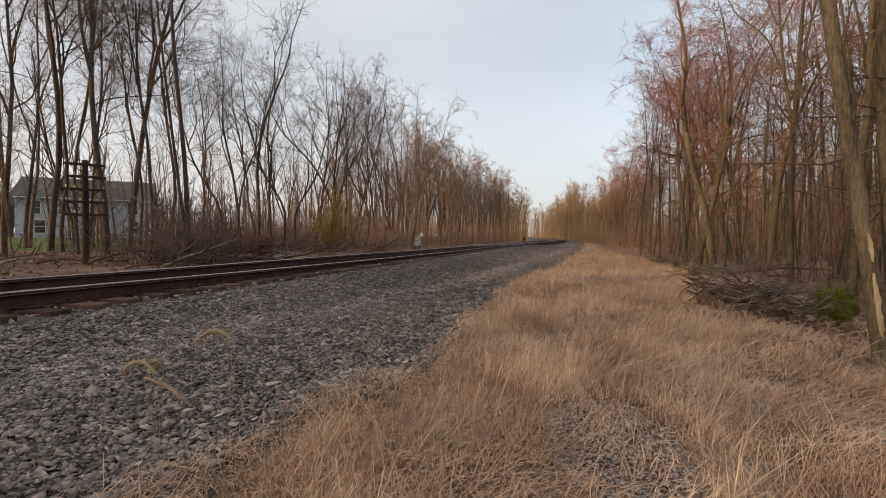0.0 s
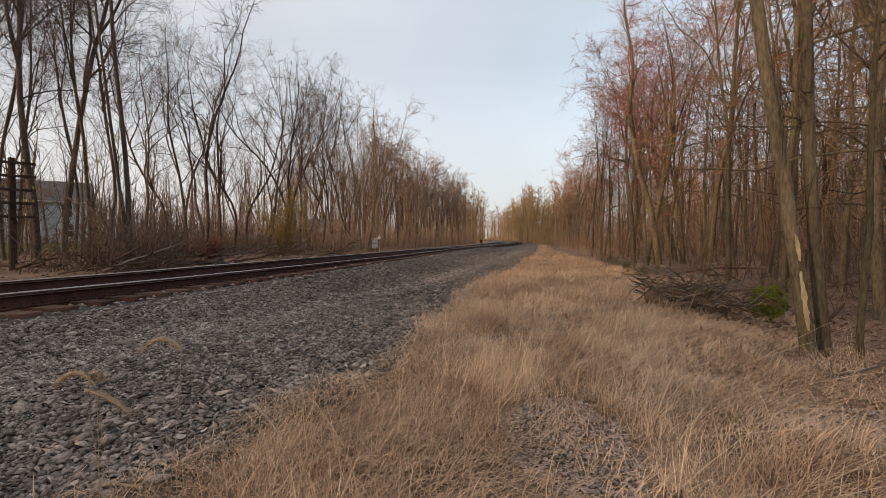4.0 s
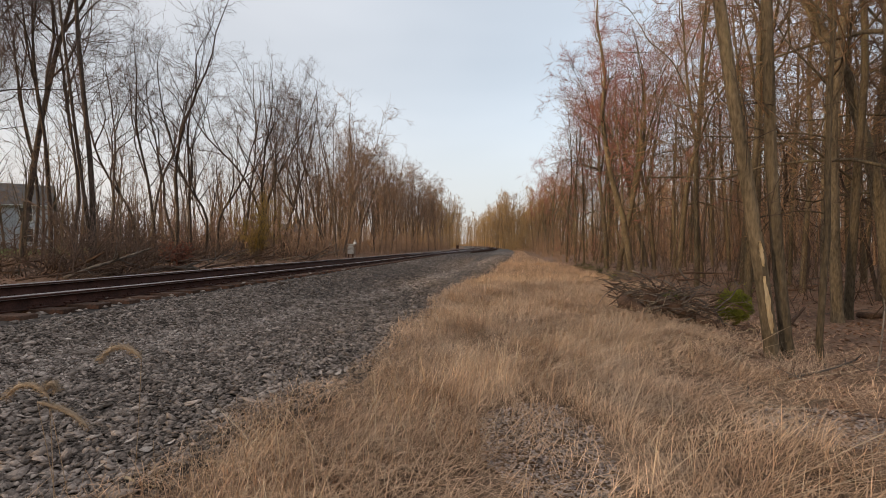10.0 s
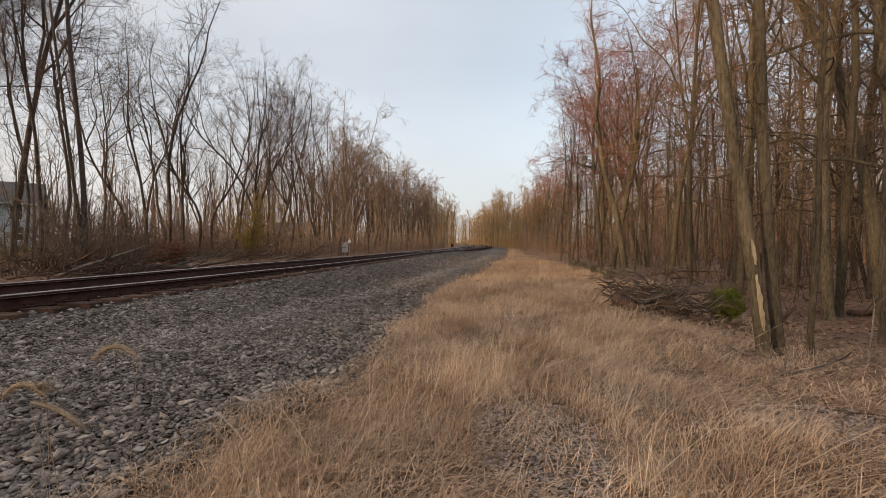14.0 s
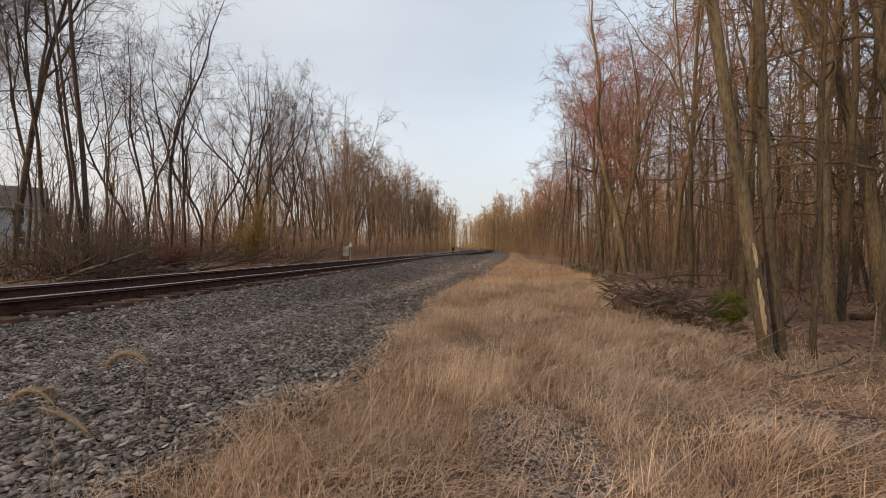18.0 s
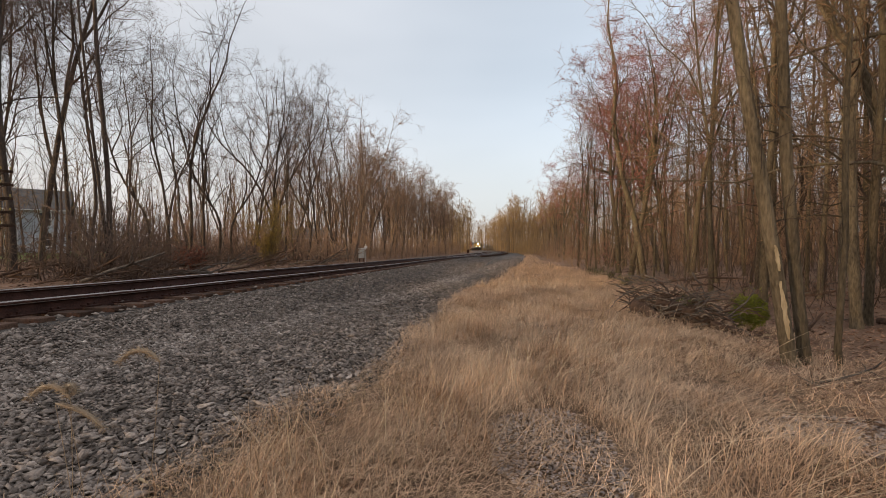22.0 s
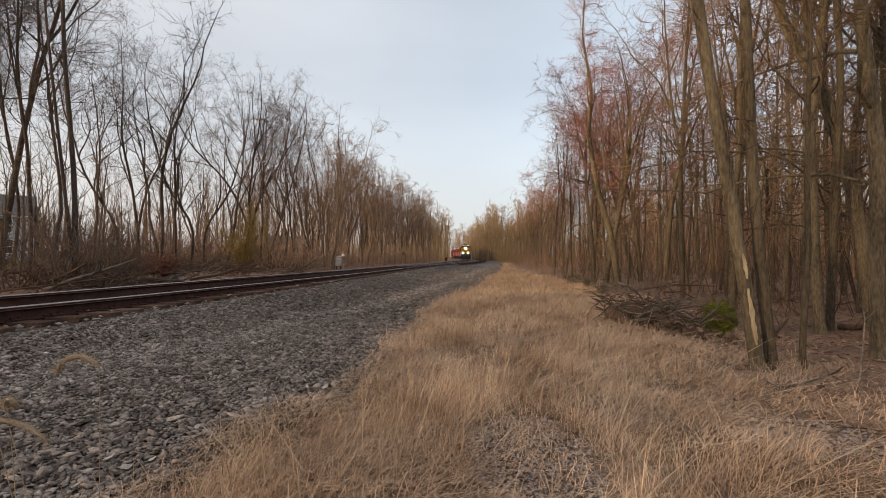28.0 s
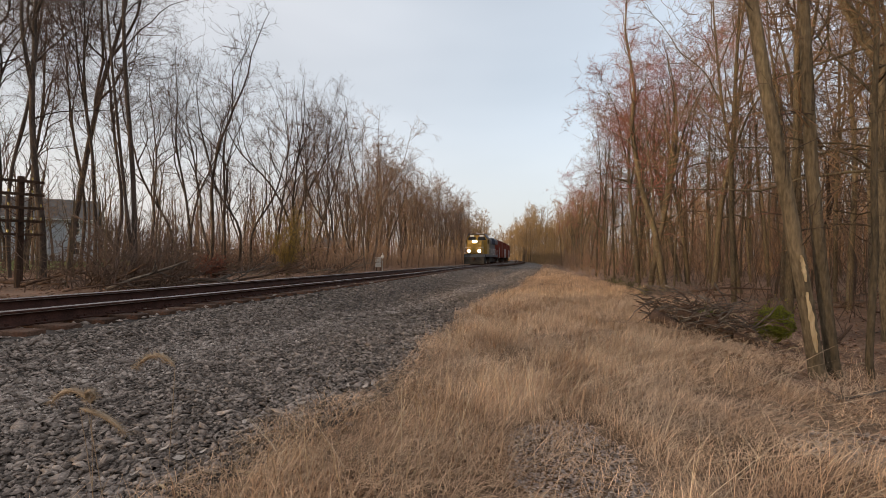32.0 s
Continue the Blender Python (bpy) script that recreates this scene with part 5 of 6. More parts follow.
# ---- foxtail grass ----
def foxtail(name_at, foot, head, droop, length=0.11, rise=1.0, label="dry foxtail stalk with a drooping bristly seed head"):
    """A thin stalk and an arching bristly head; droop is the heading of the head's end."""
    rng = random.Random(int(abs(head[0]) * 997 + abs(head[1]) * 31))
    z0 = max(float(ground_z(foot[0], foot[1])), float(bed_z(across(foot[0], foot[1]), foot[1])))
    top = thing("foxtail", label, "foxtail grass", pose(foot[0], foot[1], z0), "foxtail stalks in the grass")
    h = np.array((head[0] - foot[0], head[1] - foot[1], head[2] - z0))
    mid = h * 0.55 + np.array((0.02, 0.0, 0.03))
    stalk = np.array([(1 - f) ** 2 * np.zeros(3) + 2 * f * (1 - f) * mid + f * f * h for f in np.linspace(0, 1, 8)])
    dress("stalk", tubes_mesh("stalk", [(stalk, [0.0010] * 7 + [0.0008], 5)]), FOX, top)
    d = np.array(droop, float)
    d /= np.linalg.norm(d)
    up = np.array((d[0] * 0.3, d[1] * 0.3, rise))
    arc = [h]
    for i in range(8):
        f = i / 7
        go = up * (1 - f) + np.array((d[0], d[1], -0.25)) * (0.4 + f) + np.array((0, 0, -1.5)) * f * f
        arc.append(arc[-1] + go / np.linalg.norm(go) * length / 8)
    arc = np.array(arc)
    tubes = [(arc, [0.002, 0.0045, 0.006, 0.0064, 0.0064, 0.006, 0.0045, 0.003, 0], 7)]
    for _ in range(260):
        b, go = along(arc, rng.uniform(0.03, 0.97))
        out = sideways(rng, go, rng.uniform(0.8, 1.3))
        tubes.append((np.array((b + out * 0.005, b + out * rng.uniform(0.014, 0.022))), [0.0007, 0], 3))
    dress("seed_head", tubes_mesh("seed_head", tubes), FOX, top, "tan bristly seed head")
    return top


FOXTAILS = [foxtail("", (-0.98, 1.45), (-0.745, 1.21, 0.955), (-1, -0.1, 0), 0.13), foxtail("", (-1.10, 1.35), (-0.955, 1.18, 0.865), (-1, 0, 0), 0.14),
            foxtail("", (-1.06, 1.38), (-0.99, 1.18, 0.855), (1, 0.1, 0), 0.15, rise=-0.1), foxtail("", (-1.0, 1.36), (-0.97, 1.18, 0.885), (0.1, 0, 0.2), 0.05)]
for i, (fx, fy, fz, side) in enumerate(((3.4, 9.4, 0.55, 1), (3.75, 8.8, 0.5, -1), (4.15, 7.7, 0.42, 1), (4.3, 7.3, 0.40, -1), (4.05, 7.0, 0.25, -1), (4.45, 6.9, 0.3, 1), (5.9, 10.6, 0.7, -1), (4.0, 5.6, 0.2, -1), (4.15, 5.0, 0.15, 1),
                                       (5.0, 14.5, 0.75, 1), (5.05, 14.2, 0.55, -1), (4.9, 14.4, 0.4, 1), (5.2, 14.3, 0.25, -1))):
    foxtail("", (fx + 0.1, fy + 0.1), (fx, fy, fz), (side, 0, 0), 0.16)


# ---- things past the track ----
WHITE_SIDING = material("pale_blue_siding", (0.40, 0.43, 0.49), (0.52, 0.55, 0.61), 1.0, bump=0.1)
ROOFING = material("grey_shingles", (0.07, 0.066, 0.065), (0.16, 0.15, 0.145), 2.0, fine=20, bump=0.5)
TRIM = material("white_trim", (0.62, 0.62, 0.62), (0.78, 0.78, 0.78), 3.0, bump=0)
GLASS = material("dark_window_glass", (0.02, 0.022, 0.026), (0.035, 0.04, 0.045), 2.0, rough=0.08, bump=0)
STEEL_GREY = material("galvanised_steel", (0.42, 0.42, 0.40), (0.62, 0.62, 0.60), 4.0, rough=0.5, metal=0.4, bump=0.1)
POLE_WOOD = material("creosoted_pole", (0.022, 0.014, 0.010), (0.075, 0.045, 0.03), 3.0, fine=30, bump=0.6, stretch_z=0.2)
INSULATOR = material("yellow_insulator", (0.26, 0.18, 0.03), (0.40, 0.29, 0.05), 6.0, rough=0.3, bump=0)


def house(label, at, width, depth, wall_h, ridge_h, turn, windows, chimney=False, storeys=2):
    top = thing("house", label, "house", pose(*at, 0, 0, turn))
    w, d = width / 2, depth
    bm = bmesh.new()
    box(bm, -w, w, 0, d, -0.6, wall_h, 0.02)
    prism(bm, [(0, wall_h), (d, wall_h), (d / 2, ridge_h - 0.12)], -w + 0.02, w - 0.02, "x")
    wall = part("wall", bm, WHITE_SIDING, top)
    rows = int(wall_h / 0.22)
    for i in range(rows):
        bm = bmesh.new()
        z = 0.1 + i * 0.22
        prism(bm, [(-0.035, z), (0.0, z), (0.0, z + 0.21), (-0.008, z + 0.21)], -w, w, "x")
        part("siding_board", bm, WHITE_SIDING, wall)
    bm = bmesh.new()
    prism(bm, [(-0.45, wall_h - 0.12), (d / 2, ridge_h), (d + 0.45, wall_h - 0.12), (d + 0.45, wall_h - 0.28), (d / 2, ridge_h - 0.18), (-0.45, wall_h - 0.28)], -w - 0.35, w + 0.35, "x")
    roof = part("roof", bm, ROOFING, top)
    if chimney:
        bm = bmesh.new()
        box(bm, w * 0.4, w * 0.4 + 0.6, d / 2 - 0.3, d / 2 + 0.3, ridge_h - 0.6, ridge_h + 0.9, 0.02)
        part("chimney", bm, RUST, roof, "brick chimney")
    bm = bmesh.new()
    box(bm, -w - 0.02, w + 0.02, -0.52, -0.40, wall_h - 0.30, wall_h - 0.18, 0.02)
    part("gutter", bm, TRIM, roof)
    for wx, wz in windows:
        bm = bmesh.new()
        for x0, x1, z0, z1 in ((-0.52, 0.52, -0.08, 0.0), (-0.52, 0.52, 1.3, 1.38), (-0.52, -0.44, 0, 1.3), (0.44, 0.52, 0, 1.3), (-0.44, 0.44, 0.63, 0.68)):
            box(bm, wx + x0, wx + x1, -0.09, -0.03, wz + z0, wz + z1)
        win = part("window", bm, TRIM, wall)
        bm = bmesh.new()
        box(bm, wx - 0.44, wx + 0.44, -0.055, -0.04, wz, wz + 1.3)
        part("pane", bm, GLASS, win)
    return top


house("two-storey pale blue house with grey roof past the trees", (-44.6, 45.0, 1.15), 11.8, 8.0, 4.4, 6.7, 36, [(-4.3, 2.5), (-1.9, 2.5), (1.4, 2.5), (4.2, 2.6), (-3.9, 0.5), (1.6, 0.5), (4.3, 0.5)])
house("low pale house half hidden by bare trees", (-24.0, 80, 1.0), 6.5, 6.0, 2.6, 4.2, 10, [(-2, 0.9), (2, 0.9)])


def utility_pole():
    x, y = -15.2, 15.3
    z = float(ground_z(x, y))
    top = thing("utility_pole", "old dark wooden line pole with five short crossarms", "utility pole", pose(x, y, z, 0, 0, 44))
    bm = bmesh.new()
    rod(bm, (0, 0, -0.3), (0, 0, 4.08 - z), 0.12, 0.10, 14)
    bmesh.ops.bevel(bm, geom=[e for e in bm.edges if abs(e.verts[0].co.z - e.verts[1].co.z) < 0.01 and e.verts[0].co.z > 1], offset=0.02, segments=2, affect="EDGES")
    part("pole", bm, POLE_WOOD, top)
    for i, h in enumerate((3.90, 3.45, 2.98, 2.52, 2.06)):
        bm = bmesh.new()
        box(bm, -0.62 + 0.06 * (i % 2), 0.62, -0.175, -0.10, h - z - 0.045, h - z + 0.045, 0.008)
        arm = part("crossarm", bm, POLE_WOOD, top)
        for k, px in enumerate((-0.54, -0.3, 0.3, 0.54)):
            if (i + k) % 3 != 1:
                bm = bmesh.new()
                rod(bm, (px, -0.15, h - z + 0.04), (px, -0.15, h - z + 0.10), 0.012, sides=6)
                rod(bm, (px, -0.15, h - z + 0.08), (px, -0.15, h - z + 0.15), 0.032, 0.024, 10)
                part("insulator", bm, INSULATOR, arm, "yellow glass insulator")
        for sx in (-1, 1):
            bm = bmesh.new()
            rod(bm, (0.02 * sx, -0.12, h - z - 0.32), (0.42 * sx, -0.15, h - z - 0.03), 0.011, sides=6)
            part("brace", bm, RUST, arm)


utility_pole()


def signal_cabinet():
    x, y = -8.15, 46.0
    z = float(ground_z(x, y))
    top = thing("signal_cabinet", "pale grey trackside equipment cabinet on a post", "equipment cabinet", pose(x, y, z, 0, 0, 15) @ Matrix.Scale(0.82, 4))
    lift = 0.45
    bm = bmesh.new()
    box(bm, -0.42, 0.28, -0.22, 0.22, lift, lift + 1.15, 0.02)
    case = part("case", bm, STEEL_GREY, top)
    bm = bmesh.new()
    prism(bm, [(-0.27, lift + 1.15), (0.27, lift + 1.15), (0.2, lift + 1.22), (-0.2, lift + 1.22)], -0.47, 0.33, "x")
    part("hood", bm, STEEL_GREY, case)
    bm = bmesh.new()
    box(bm, -0.38, 0.24, -0.245, -0.222, lift + 0.06, lift + 1.1, 0.008)
    door = part("door", bm, STEEL_GREY, case)
    bm = bmesh.new()
    rod(bm, (0.16, -0.28, lift + 0.5), (0.16, -0.28, lift + 0.66), 0.014)
    part("handle", bm, RUST, door)
    for px in (-0.3, 0.16):
        bm = bmesh.new()
        rod(bm, (px, 0, -0.3), (px, 0, lift + 0.02), 0.05)
        part("post", bm, RUST, top)
    bm = bmesh.new()
    rod(bm, (0.45, 0, -0.3), (0.45, 0, 2.0), 0.035)
    mast = part("mast", bm, STEEL_GREY, top)
    bm = bmesh.new()
    rod(bm, (0.45, 0, 1.62), (0.45, 0, 1.92), 0.2, 0.16, 14)
    part("lamp_housing", bm, TRIM, mast, "white lamp housing")
    bm = bmesh.new()
    rod(bm, (0.45, 0, 1.98), (0.45, 0, 2.2), 0.06, 0.04, 10)
    part("cap", bm, STEEL_GREY, mast)


signal_cabinet()


def relay_box():
    x, y = 6.0, 112.0
    z = float(ground_z(x, y))
    top = thing("relay_box", "dark steel relay box on legs beside the track", "relay box", pose(x, y, z))
    bm = bmesh.new()
    box(bm, -0.3, 0.3, -0.2, 0.2, 0.4, 1.2, 0.03)
    part("case", bm, RUST, top)
    for px in (-0.22, 0.22):
        bm = bmesh.new()
        rod(bm, (px, 0, -0.2), (px, 0, 0.42), 0.05)
        part("leg", bm, RUST, top)


relay_box()

for i, (lx, ly, a, l, r, text) in enumerate(((-17.0, 15.0, 0.1, 3.4, 0.10, "dark fallen log lying on the bank"), (-13.0, 15.6, -0.2, 2.6, 0.07, "dark fallen log lying on the bank"), (-11.9, 18.6, 0.2, 2.4, 0.12, "pale grey fallen trunk beside a russet shrub"),
                                            (-10.6, 19.2, 0.9, 1.8, 0.08, "pale grey fallen trunk beside a russet shrub"), (-13.5, 17.5, 0.5, 3.0, 0.05, "dead branch sprawled on the bank"), (-12.0, 16.5, -0.4, 2.4, 0.04, "dead branch sprawled on the bank"),
                                            (-9.6, 22.0, 0.3, 2.5, 0.05, "dead branch sprawled on the bank"), (-15.5, 19.0, 0.0, 3.6, 0.09, "dark fallen log lying on the bank"), (-8.2, 25.0, 0.7, 2.2, 0.05, "dead branch sprawled on the bank"))):
    fallen(text, (lx, ly, r), (math.cos(a), math.sin(a), 0.12), l, r, GREY_WOOD if "grey" in text else DEAD_BARK, 400 + i, 5, name="fallen_log")


rng_bank = random.Random(91)
for i in range(34):
    ly = rng_bank.uniform(11, 36)
    lx = float(track_x(ly)) - rng_bank.uniform(5.5, 12.5)
    a = rng_bank.uniform(-0.6, 0.8)
    r = rng_bank.choice((0.02, 0.03, 0.04, 0.06))
    fallen(rng_bank.choice(("dead grey branch sprawled in leaf litter on the bank", "dark rotting branch with broken shoots on the bank")), (lx, ly, r + 0.05), (math.cos(a), math.sin(a), rng_bank.uniform(0.02, 0.45)), rng_bank.uniform(1.2, 3.2), r, rng_bank.choice((GREY_WOOD, DEAD_BARK, DEAD_BARK)), 600 + i, 6)
for i in range(10):
    a = i * 0.63
    fallen("torn root of an upturned stump beside the track", (-10.9 + 0.3 * math.cos(a), 19.6 + 0.2 * math.sin(a), 0.35), (math.cos(a), math.sin(a) * 0.5, 0.35 * math.sin(i * 2.1)), 0.9 + 0.1 * (i % 4), 0.05, DEAD_BARK, 650 + i, 3, name="stump_root")


# ---- the train ----
YELLOW = material("yellow_engine_paint", (0.27, 0.16, 0.025), (0.37, 0.225, 0.04), 1.0, rough=0.45, bump=0.05, spots=((0.25, 0.16, 0.05), 1.5, 0.6, 0.8))
BLUE_DARK = material("dark_blue_engine_paint", (0.018, 0.024, 0.042), (0.05, 0.06, 0.085), 1.0, rough=0.5, bump=0.05)
BLACK_STEEL = material("sooty_black_steel", (0.012, 0.011, 0.010), (0.05, 0.043, 0.038), 2.0, rough=0.7, bump=0.2)
OXIDE = material("oxide_red_car_paint", (0.13, 0.028, 0.02), (0.24, 0.06, 0.04), 0.8, rough=0.65, bump=0.1, spots=((0.10, 0.045, 0.03), 0.7, 0.55, 0.75))
SILVER = material("silver_ladder_paint", (0.45, 0.44, 0.43), (0.65, 0.64, 0.62), 2.0, rough=0.5, bump=0)
BOARD = glow("lit_number_board", (0.7, 0.67, 0.58), 0.2)
LAMP = glow("lit_headlamp", (1.0, 0.80, 0.46), 22.0)


def wheelset(parent, y, r=0.53):
    axle_bm = bmesh.new()
    rod(axle_bm, (-0.9, y, r), (0.9, y, r), 0.09)
    axle = part("axle", axle_bm, BLACK_STEEL, parent)
    for x in (-0.755, 0.755):
        bm = bmesh.new()
        rod(bm, (x - 0.065, y, r), (x + 0.065, y, r), r, sides=28)
        s = 1 if x > 0 else -1
        rod(bm, (x - 0.1 * s - 0.015, y, r), (x - 0.1 * s + 0.04, y, r), r + 0.028, sides=28)
        rod(bm, (x + 0.05 * s, y, r), (x + 0.1 * s, y, r), 0.16, sides=14)
        part("wheel", bm, RUST, axle)


def truck(parent, y, spread, count):
    bm = bmesh.new()
    half = spread / 2
    for x in (-1.02, 1.02):
        prism(bm, [(y - half - 0.5, 0.42), (y - half, 0.35), (y - half * 0.4, 0.28), (y + half * 0.4, 0.28), (y + half, 0.35), (y + half + 0.5, 0.42), (y + half + 0.4, 0.75), (y - half - 0.4, 0.75)], x - 0.07, x + 0.07, "x")
        for i in range(count):
            yy = y - half + spread * i / (count - 1)
            box(bm, x - 0.12, x + 0.12, yy - 0.17, yy + 0.17, 0.38, 0.70, 0.02)
    box(bm, -1.0, 1.0, y - 0.3, y + 0.3, 0.5, 0.85)
    frame_ob = part("truck", bm, BLACK_STEEL, parent)
    for i in range(count):
        wheelset(frame_ob, y - half + spread * i / (count - 1))


def locomotive():
    """The engine; its front face is at y = 0, the body runs back to y = -22."""
    top = thing("locomotive", "yellow-nosed dark diesel locomotive with headlights lit", "locomotive")
    bm = bmesh.new()
    box(bm, -1.52, 1.52, -22.0, -0.75, 1.15, 1.55, 0.04)
    part("underframe", bm, BLUE_DARK, top)
    bm = bmesh.new()
    prism(bm, [(-0.95, -21.6), (0.95, -21.6), (0.95, -6.4), (-0.95, -6.4)], 1.55, 4.05, "z")
    prism(bm, [(-0.95, 4.05), (0.95, 4.05), (0.72, 4.45), (-0.72, 4.45)], -21.6, -6.4, "y")
    hood = part("long_hood", bm, BLUE_DARK, top)
    bm = bmesh.new()
    prism(bm, [(-1.5, 3.45), (1.5, 3.45), (1.5, 4.1), (1.1, 4.55), (-1.1, 4.55), (-1.5, 4.1)], -21.2, -16.5, "y")
    part("radiator_wing", bm, BLUE_DARK, hood)
    for i in range(9):
        for x in (-0.96, 0.96):
            bm = bmesh.new()
            y0 = -15.8 + i * 1.02
            box(bm, x - 0.02, x + 0.02, y0, y0 + 0.9, 1.75, 3.7, 0.01)
            part("hood_door", bm, BLUE_DARK, hood)
    bm = bmesh.new()
    box(bm, -0.35, 0.35, -12.6, -11.2, 4.4, 4.7, 0.05)
    part("exhaust_stack", bm, BLACK_STEEL, hood)
    bm = bmesh.new()
    prism(bm, [(-1.53, 1.55), (1.53, 1.55), (1.53, 3.95), (1.15, 4.5), (-1.15, 4.5), (-1.53, 3.95)], -6.4, -3.1, "y")
    cab = part("cab", bm, YELLOW, top)
    bm = bmesh.new()
    prism(bm, [(-1.56, 3.9), (-1.18, 4.52), (1.18, 4.52), (1.56, 3.9), (1.56, 4.0), (1.2, 4.62), (-1.2, 4.62), (-1.56, 4.0)], -6.5, -2.9, "y")
    part("cab_roof", bm, BLUE_DARK, cab)
    bm = bmesh.new()
    prism(bm, [(-1.535, 3.36), (1.535, 3.36), (1.535, 3.96), (1.16, 4.51), (-1.16, 4.51), (-1.535, 3.96)], -6.41, -3.085, "y")
    part("window_band", bm, YELLOW, cab, "yellow upper cab round the windows")
    for x in (-0.78, 0.78):
        bm = bmesh.new()
        prism(bm, [(x - 0.6, 3.68), (x + 0.6, 3.68), (x + (0.6 if x < 0 else 0.42), 4.12), (x - (0.42 if x < 0 else 0.6), 4.12)], -3.08, -3.04, "y")
        pane_ob = part("windscreen", bm, GLASS, cab)
        bm = bmesh.new()
        rod(bm, (x - 0.1, -3.0, 3.70), (x + 0.25, -3.0, 4.02), 0.012, sides=6)
        part("wiper", bm, BLACK_STEEL, pane_ob)
    for x in (-1.545, 1.545):
        for y0 in (-5.9, -4.7):
            bm = bmesh.new()
            box(bm, x - 0.015, x + 0.015, y0, y0 + 0.9, 3.1, 3.8, 0.01)
            part("side_window", bm, GLASS, cab)
        bm = bmesh.new()
        rod(bm, (x * 1.08, -3.6, 3.35), (x * 1.08, -3.6, 3.75), 0.06, sides=8)
        part("mirror", bm, BLACK_STEEL, cab)
    bm = bmesh.new()
    prism(bm, [(-3.1, 1.55), (-0.95, 1.55), (-0.78, 1.8), (-0.82, 3.15), (-1.1, 3.5), (-3.1, 3.62)], -1.05, 1.05, "x")
    bmesh.ops.bevel(bm, geom=list(bm.edges), offset=0.08, segments=2, affect="EDGES")
    nose = part("nose", bm, YELLOW, top)
    bm = bmesh.new()
    box(bm, -0.35, 0.35, -0.86, -0.76, 1.7, 2.75, 0.03)
    part("nose_door", bm, YELLOW, nose)
    bm = bmesh.new()
    box(bm, -0.42, 0.42, -1.05, -0.80, 3.14, 3.56, 0.05)
    casing = part("headlight_case", bm, BLACK_STEEL, nose)
    for x in (-0.15, 0.15):
        bm = bmesh.new()
        rod(bm, (x, -0.82, 3.36), (x, -0.77, 3.36), 0.20, sides=18)
        part("headlight", bm, LAMP, casing, "glowing warm headlight")
    for x in (-0.72, 0.72):
        bm = bmesh.new()
        box(bm, x - 0.3, x + 0.3, -3.02, -2.9, 4.2, 4.42, 0.02)
        part("number_board", bm, BOARD, cab, "pale lit number board")
    bm = bmesh.new()
    prism(bm, [(-1.5, 1.15), (1.5, 1.15), (1.5, 1.55), (-1.5, 1.55)], -0.78, -0.3, "y")
    deck = part("front_deck", bm, BLUE_DARK, top)
    for x in (-0.74, 0.74):
        bm = bmesh.new()
        box(bm, x - 0.24, x + 0.24, -0.34, -0.14, 1.55, 2.24, 0.03)
        case = part("ditch_light_case", bm, BLACK_STEEL, deck)
        bm = bmesh.new()
        rod(bm, (x, -0.15, 2.0), (x, -0.09, 2.0), 0.22, sides=18)
        part("ditch_light", bm, LAMP, case, "glowing warm ditch light")
    bm = bmesh.new()
    prism(bm, [(-0.78, 1.15), (-0.15, 1.15), (0.0, 0.12), (-0.12, 0.12), (-0.6, 0.6)], -1.45, 1.45, "x")
    part("snow_plough", bm, BLACK_STEEL, top)
    bm = bmesh.new()
    box(bm, -0.16, 0.16, -0.15, 0.55, 0.72, 1.05, 0.03)
    part("coupler", bm, RUST, top)
    for x in (-1.42, 1.42):
        bm = bmesh.new()
        for z in (0.35, 0.65, 0.95, 1.25):
            box(bm, x - 0.12, x + 0.12, -1.4, -0.8, z, z + 0.04)
        box(bm, x - 0.13, x - 0.11, -1.4, -0.8, 0.3, 1.5)
        part("steps", bm, BLACK_STEEL, top)
        bm = bmesh.new()
        rod(bm, (x, -6.6, 2.5), (x, -21.7, 2.5), 0.018, sides=6)
        for k in range(9):
            rod(bm, (x, -6.7 - k * 1.85, 1.55), (x, -6.7 - k * 1.85, 2.5), 0.016, sides=6)
        part("handrail", bm, SILVER, top)
        bm = bmesh.new()
        rod(bm, (x * 0.98, -0.4, 1.55), (x * 0.98, -0.4, 2.5), 0.02, sides=6)
        rod(bm, (x * 0.98, -0.4, 2.5), (x * 0.35, -0.4, 2.5), 0.02, sides=6)
        part("grab_rail", bm, SILVER, top)
    bm = bmesh.new()
    prism(bm, [(-1.35, 0.45), (-1.0, 0.3), (1.0, 0.3), (1.35, 0.45), (1.35, 1.15), (-1.35, 1.15)], -13.5, -8.2, "y")
    part("fuel_tank", bm, BLACK_STEEL, top)
    bm = bmesh.new()
    for i, x in enumerate((-0.2, 0.0, 0.2)):
        rod(bm, (x, -4.6, 4.72 + 0.04 * i), (x, -4.1, 4.72 + 0.04 * i), 0.03, 0.07, 8)
    part("horn", bm, SILVER, cab)
    for y in (-3.9, -18.2):
        truck(top, y, 4.1, 3)
    return top


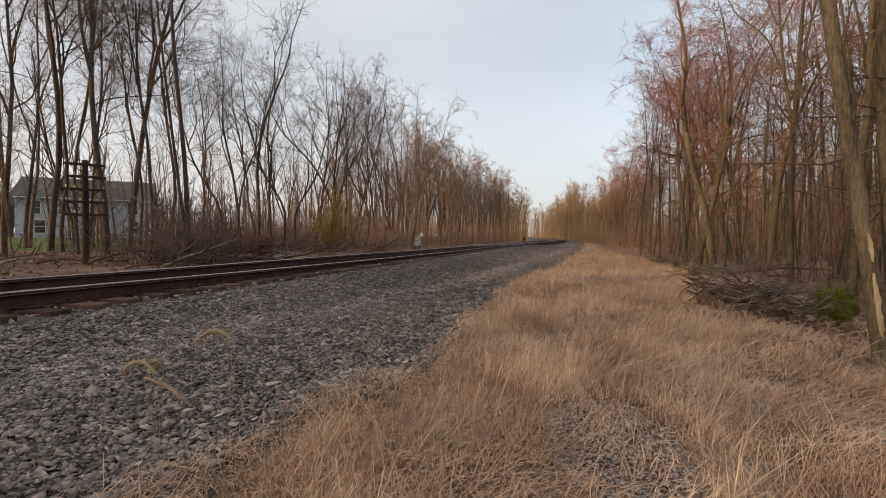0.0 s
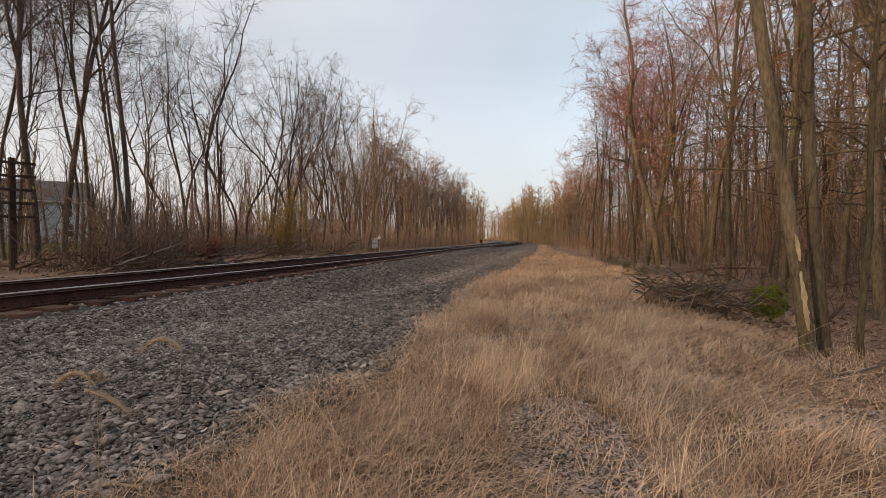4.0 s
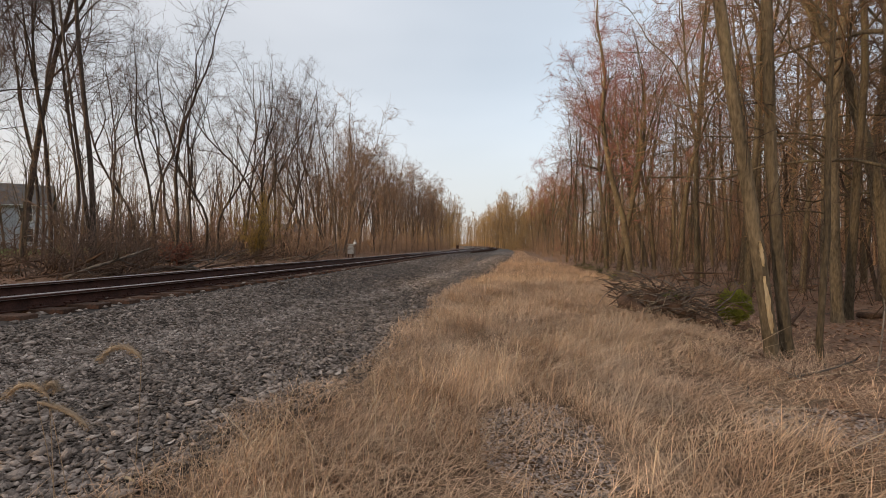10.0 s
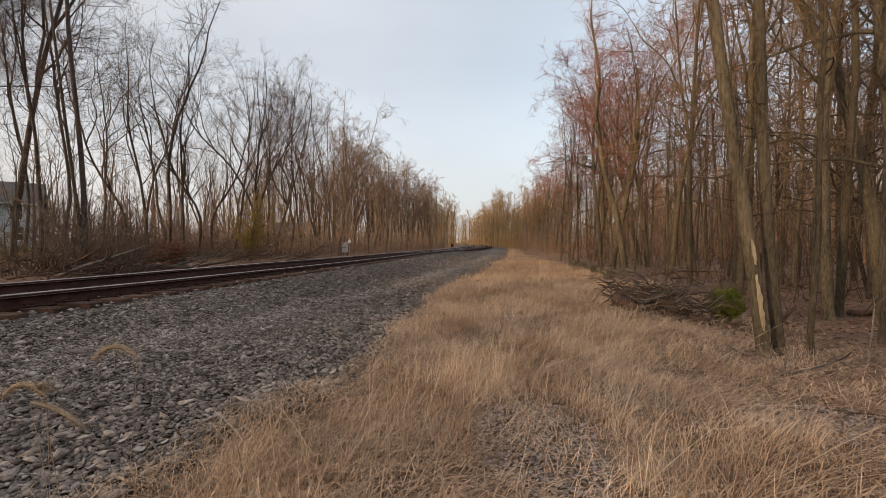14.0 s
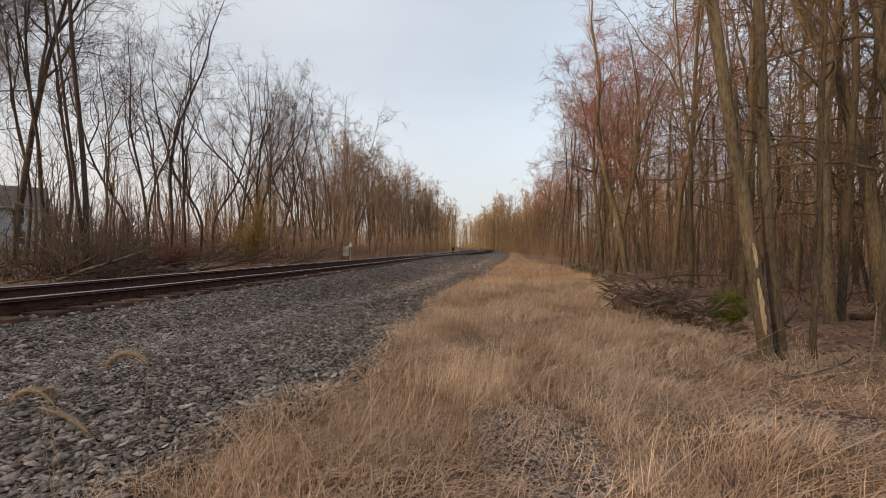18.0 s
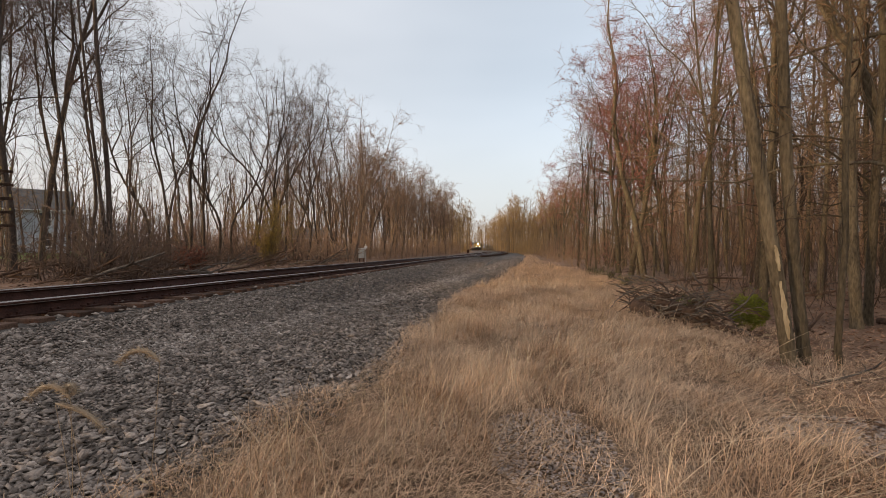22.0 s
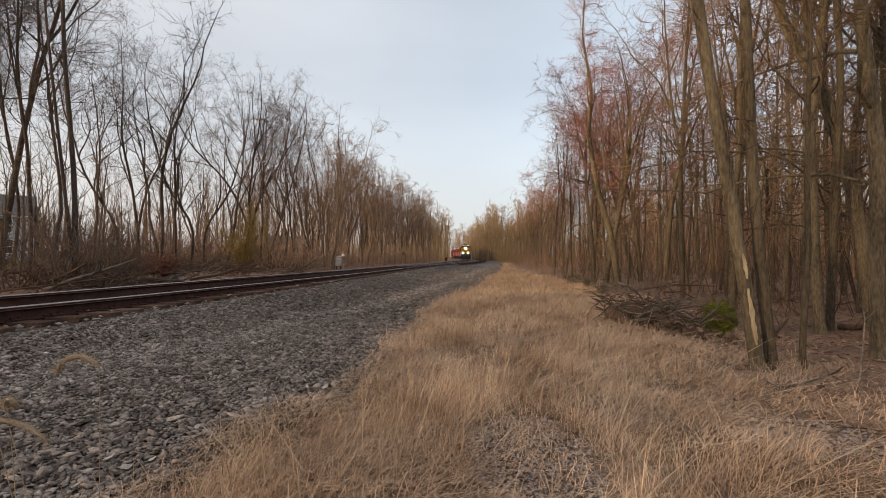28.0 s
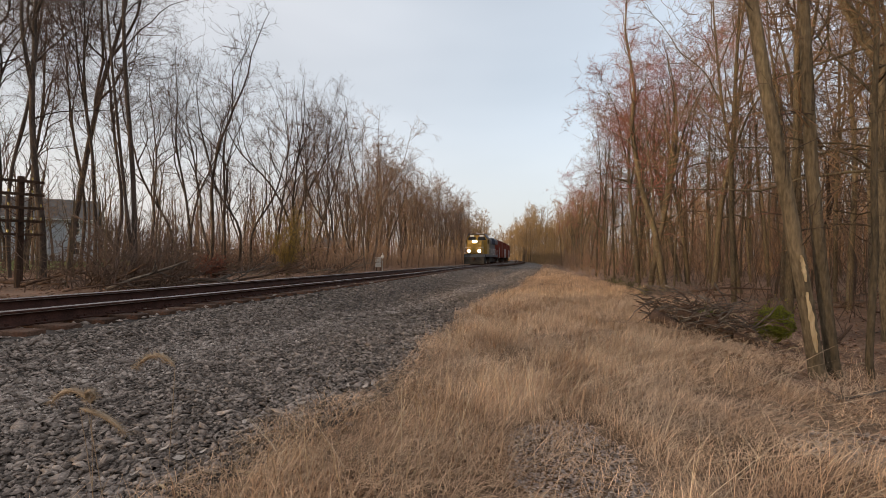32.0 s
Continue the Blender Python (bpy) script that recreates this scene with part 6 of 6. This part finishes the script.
def box_car():
    """A covered wagon, its front end at y = 0, 16 m long."""
    top = thing("freight_car", "oxide-red ribbed freight car with silver ladders", "freight car", group="cars of the train")
    bm = bmesh.new()
    box(bm, -1.48, 1.48, -15.6, -0.4, 1.1, 4.35, 0.04)
    body = part("body", bm, OXIDE, top)
    bm = bmesh.new()
    prism(bm, [(-1.55, 4.35), (1.55, 4.35), (1.0, 4.6), (-1.0, 4.6)], -15.7, -0.3, "y")
    part("roof", bm, OXIDE, top)
    for i in range(15):
        for x in (-1.5, 1.5):
            bm = bmesh.new()
            y = -15.2 + i * 1.03
            box(bm, x - 0.05, x + 0.05, y - 0.06, y + 0.06, 1.12, 4.33, 0.015)
            part("rib", bm, OXIDE, body)
    for x in (-1.54, 1.54):
        bm = bmesh.new()
        box(bm, x - 0.04, x + 0.04, -9.5, -6.5, 1.2, 4.15, 0.02)
        part("sliding_door", bm, OXIDE, body)
        for y in (-1.4, -14.9):
            bm = bmesh.new()
            for yy in (y, y + 0.45):
                rod(bm, (x * 1.04, yy, 1.0), (x * 1.04, yy, 3.0), 0.035, sides=6)
            for k in range(6):
                rod(bm, (x * 1.04, y, 1.1 + k * 0.36), (x * 1.04, y + 0.45, 1.1 + k * 0.36), 0.025, sides=6)
            part("ladder", bm, SILVER, body)
    bm = bmesh.new()
    for k in range(7):
        box(bm, -1.4, 1.4, -0.42, -0.34, 1.3 + k * 0.42, 1.5 + k * 0.42, 0.03)
    part("end_panel", bm, OXIDE, body)
    bm = bmesh.new()
    box(bm, -0.25, 0.25, -16.0, 0.0, 0.8, 1.12)
    part("centre_sill", bm, BLACK_STEEL, top)
    for y in (-2.4, -13.6):
        truck(top, y, 1.75, 2)
    return top


ENGINE = locomotive()
CARS = [box_car()]
for _ in range(5):
    CARS.append(copy_thing(CARS[0], Matrix()))


# ---- single ballast stones nearest to the camera ----
def loose_stones():
    rng = np.random.default_rng(12)
    shapes = []
    for v in stone_verts(rng, 10):
        me = arrays_mesh("stone", v, STONE_F)
        me.materials.append(STONE)
        shapes.append(me)
    made = 0
    while made < 300:
        y, x = rng.uniform(1.3, 4.5), rng.uniform(-4.0, -0.4)
        d = float(across(x, y))
        if not 1.6 < d < 4.9:
            continue
        s = 0.019 * rng.lognormal(0, 0.3)
        ob = new("stone", shapes[made % 10])
        ob.parent = bed
        ob.matrix_basis = pose(x, y, float(bed_z(d, y)) + s * 0.45, 0, 0, rng.uniform(0, 360)) @ Matrix.Scale(s, 4)
        made += 1


loose_stones()


def motions():
    """Everything that moves, from the clip's start to its end: the train, which rolls towards the camera."""
    end_s = float(np.interp(66.0, PATH_Y, PATH_S))
    speed = 18.0

    def ride(ob, behind, length):
        rows = []
        for t in range(33):
            s = end_s + speed * (32 - t) + behind
            a, _ = on_track(s + length * 0.17)
            b, _ = on_track(s + length * 0.83)
            go = Vector(a - b).normalized()
            front = Vector(a) + go * length * 0.17
            turn = math.atan2(-go.x, go.y)
            rise = math.asin(go.z)
            rows.append((t, Matrix.Translation(front) @ Matrix.Rotation(turn, 4, "Z") @ Matrix.Rotation(rise, 4, "X")))
        walk(ob, rows)

    # the foxtails bend in the wind, about the foot of each stalk
    gusts = ((0, 0.0), (3, 0.3), (6, 0.0), (9, -1.0), (11, -0.6), (13, -0.5), (16, 0.6), (19, 1.6), (21, 0.5), (23, -1.0), (25.5, -2.5), (28, -4.5), (30, -2.5), (32, -1.0))
    for i, stalk in enumerate(FOXTAILS):
        stand = stalk.matrix_basis.copy()
        walk(stalk, [(t, stand @ pose(0, 0, 0, 0.3 * math.sin(1.3 * t + i), a * (1 - 0.12 * i) + 0.25 * math.sin(t * 0.9 + 2 * i), 0)) for t, a in gusts])

    ride(ENGINE, 0.0, 22.0)
    for i, car in enumerate(CARS):
        ride(car, 22.8 + i * 16.6, 16.0)


motions()
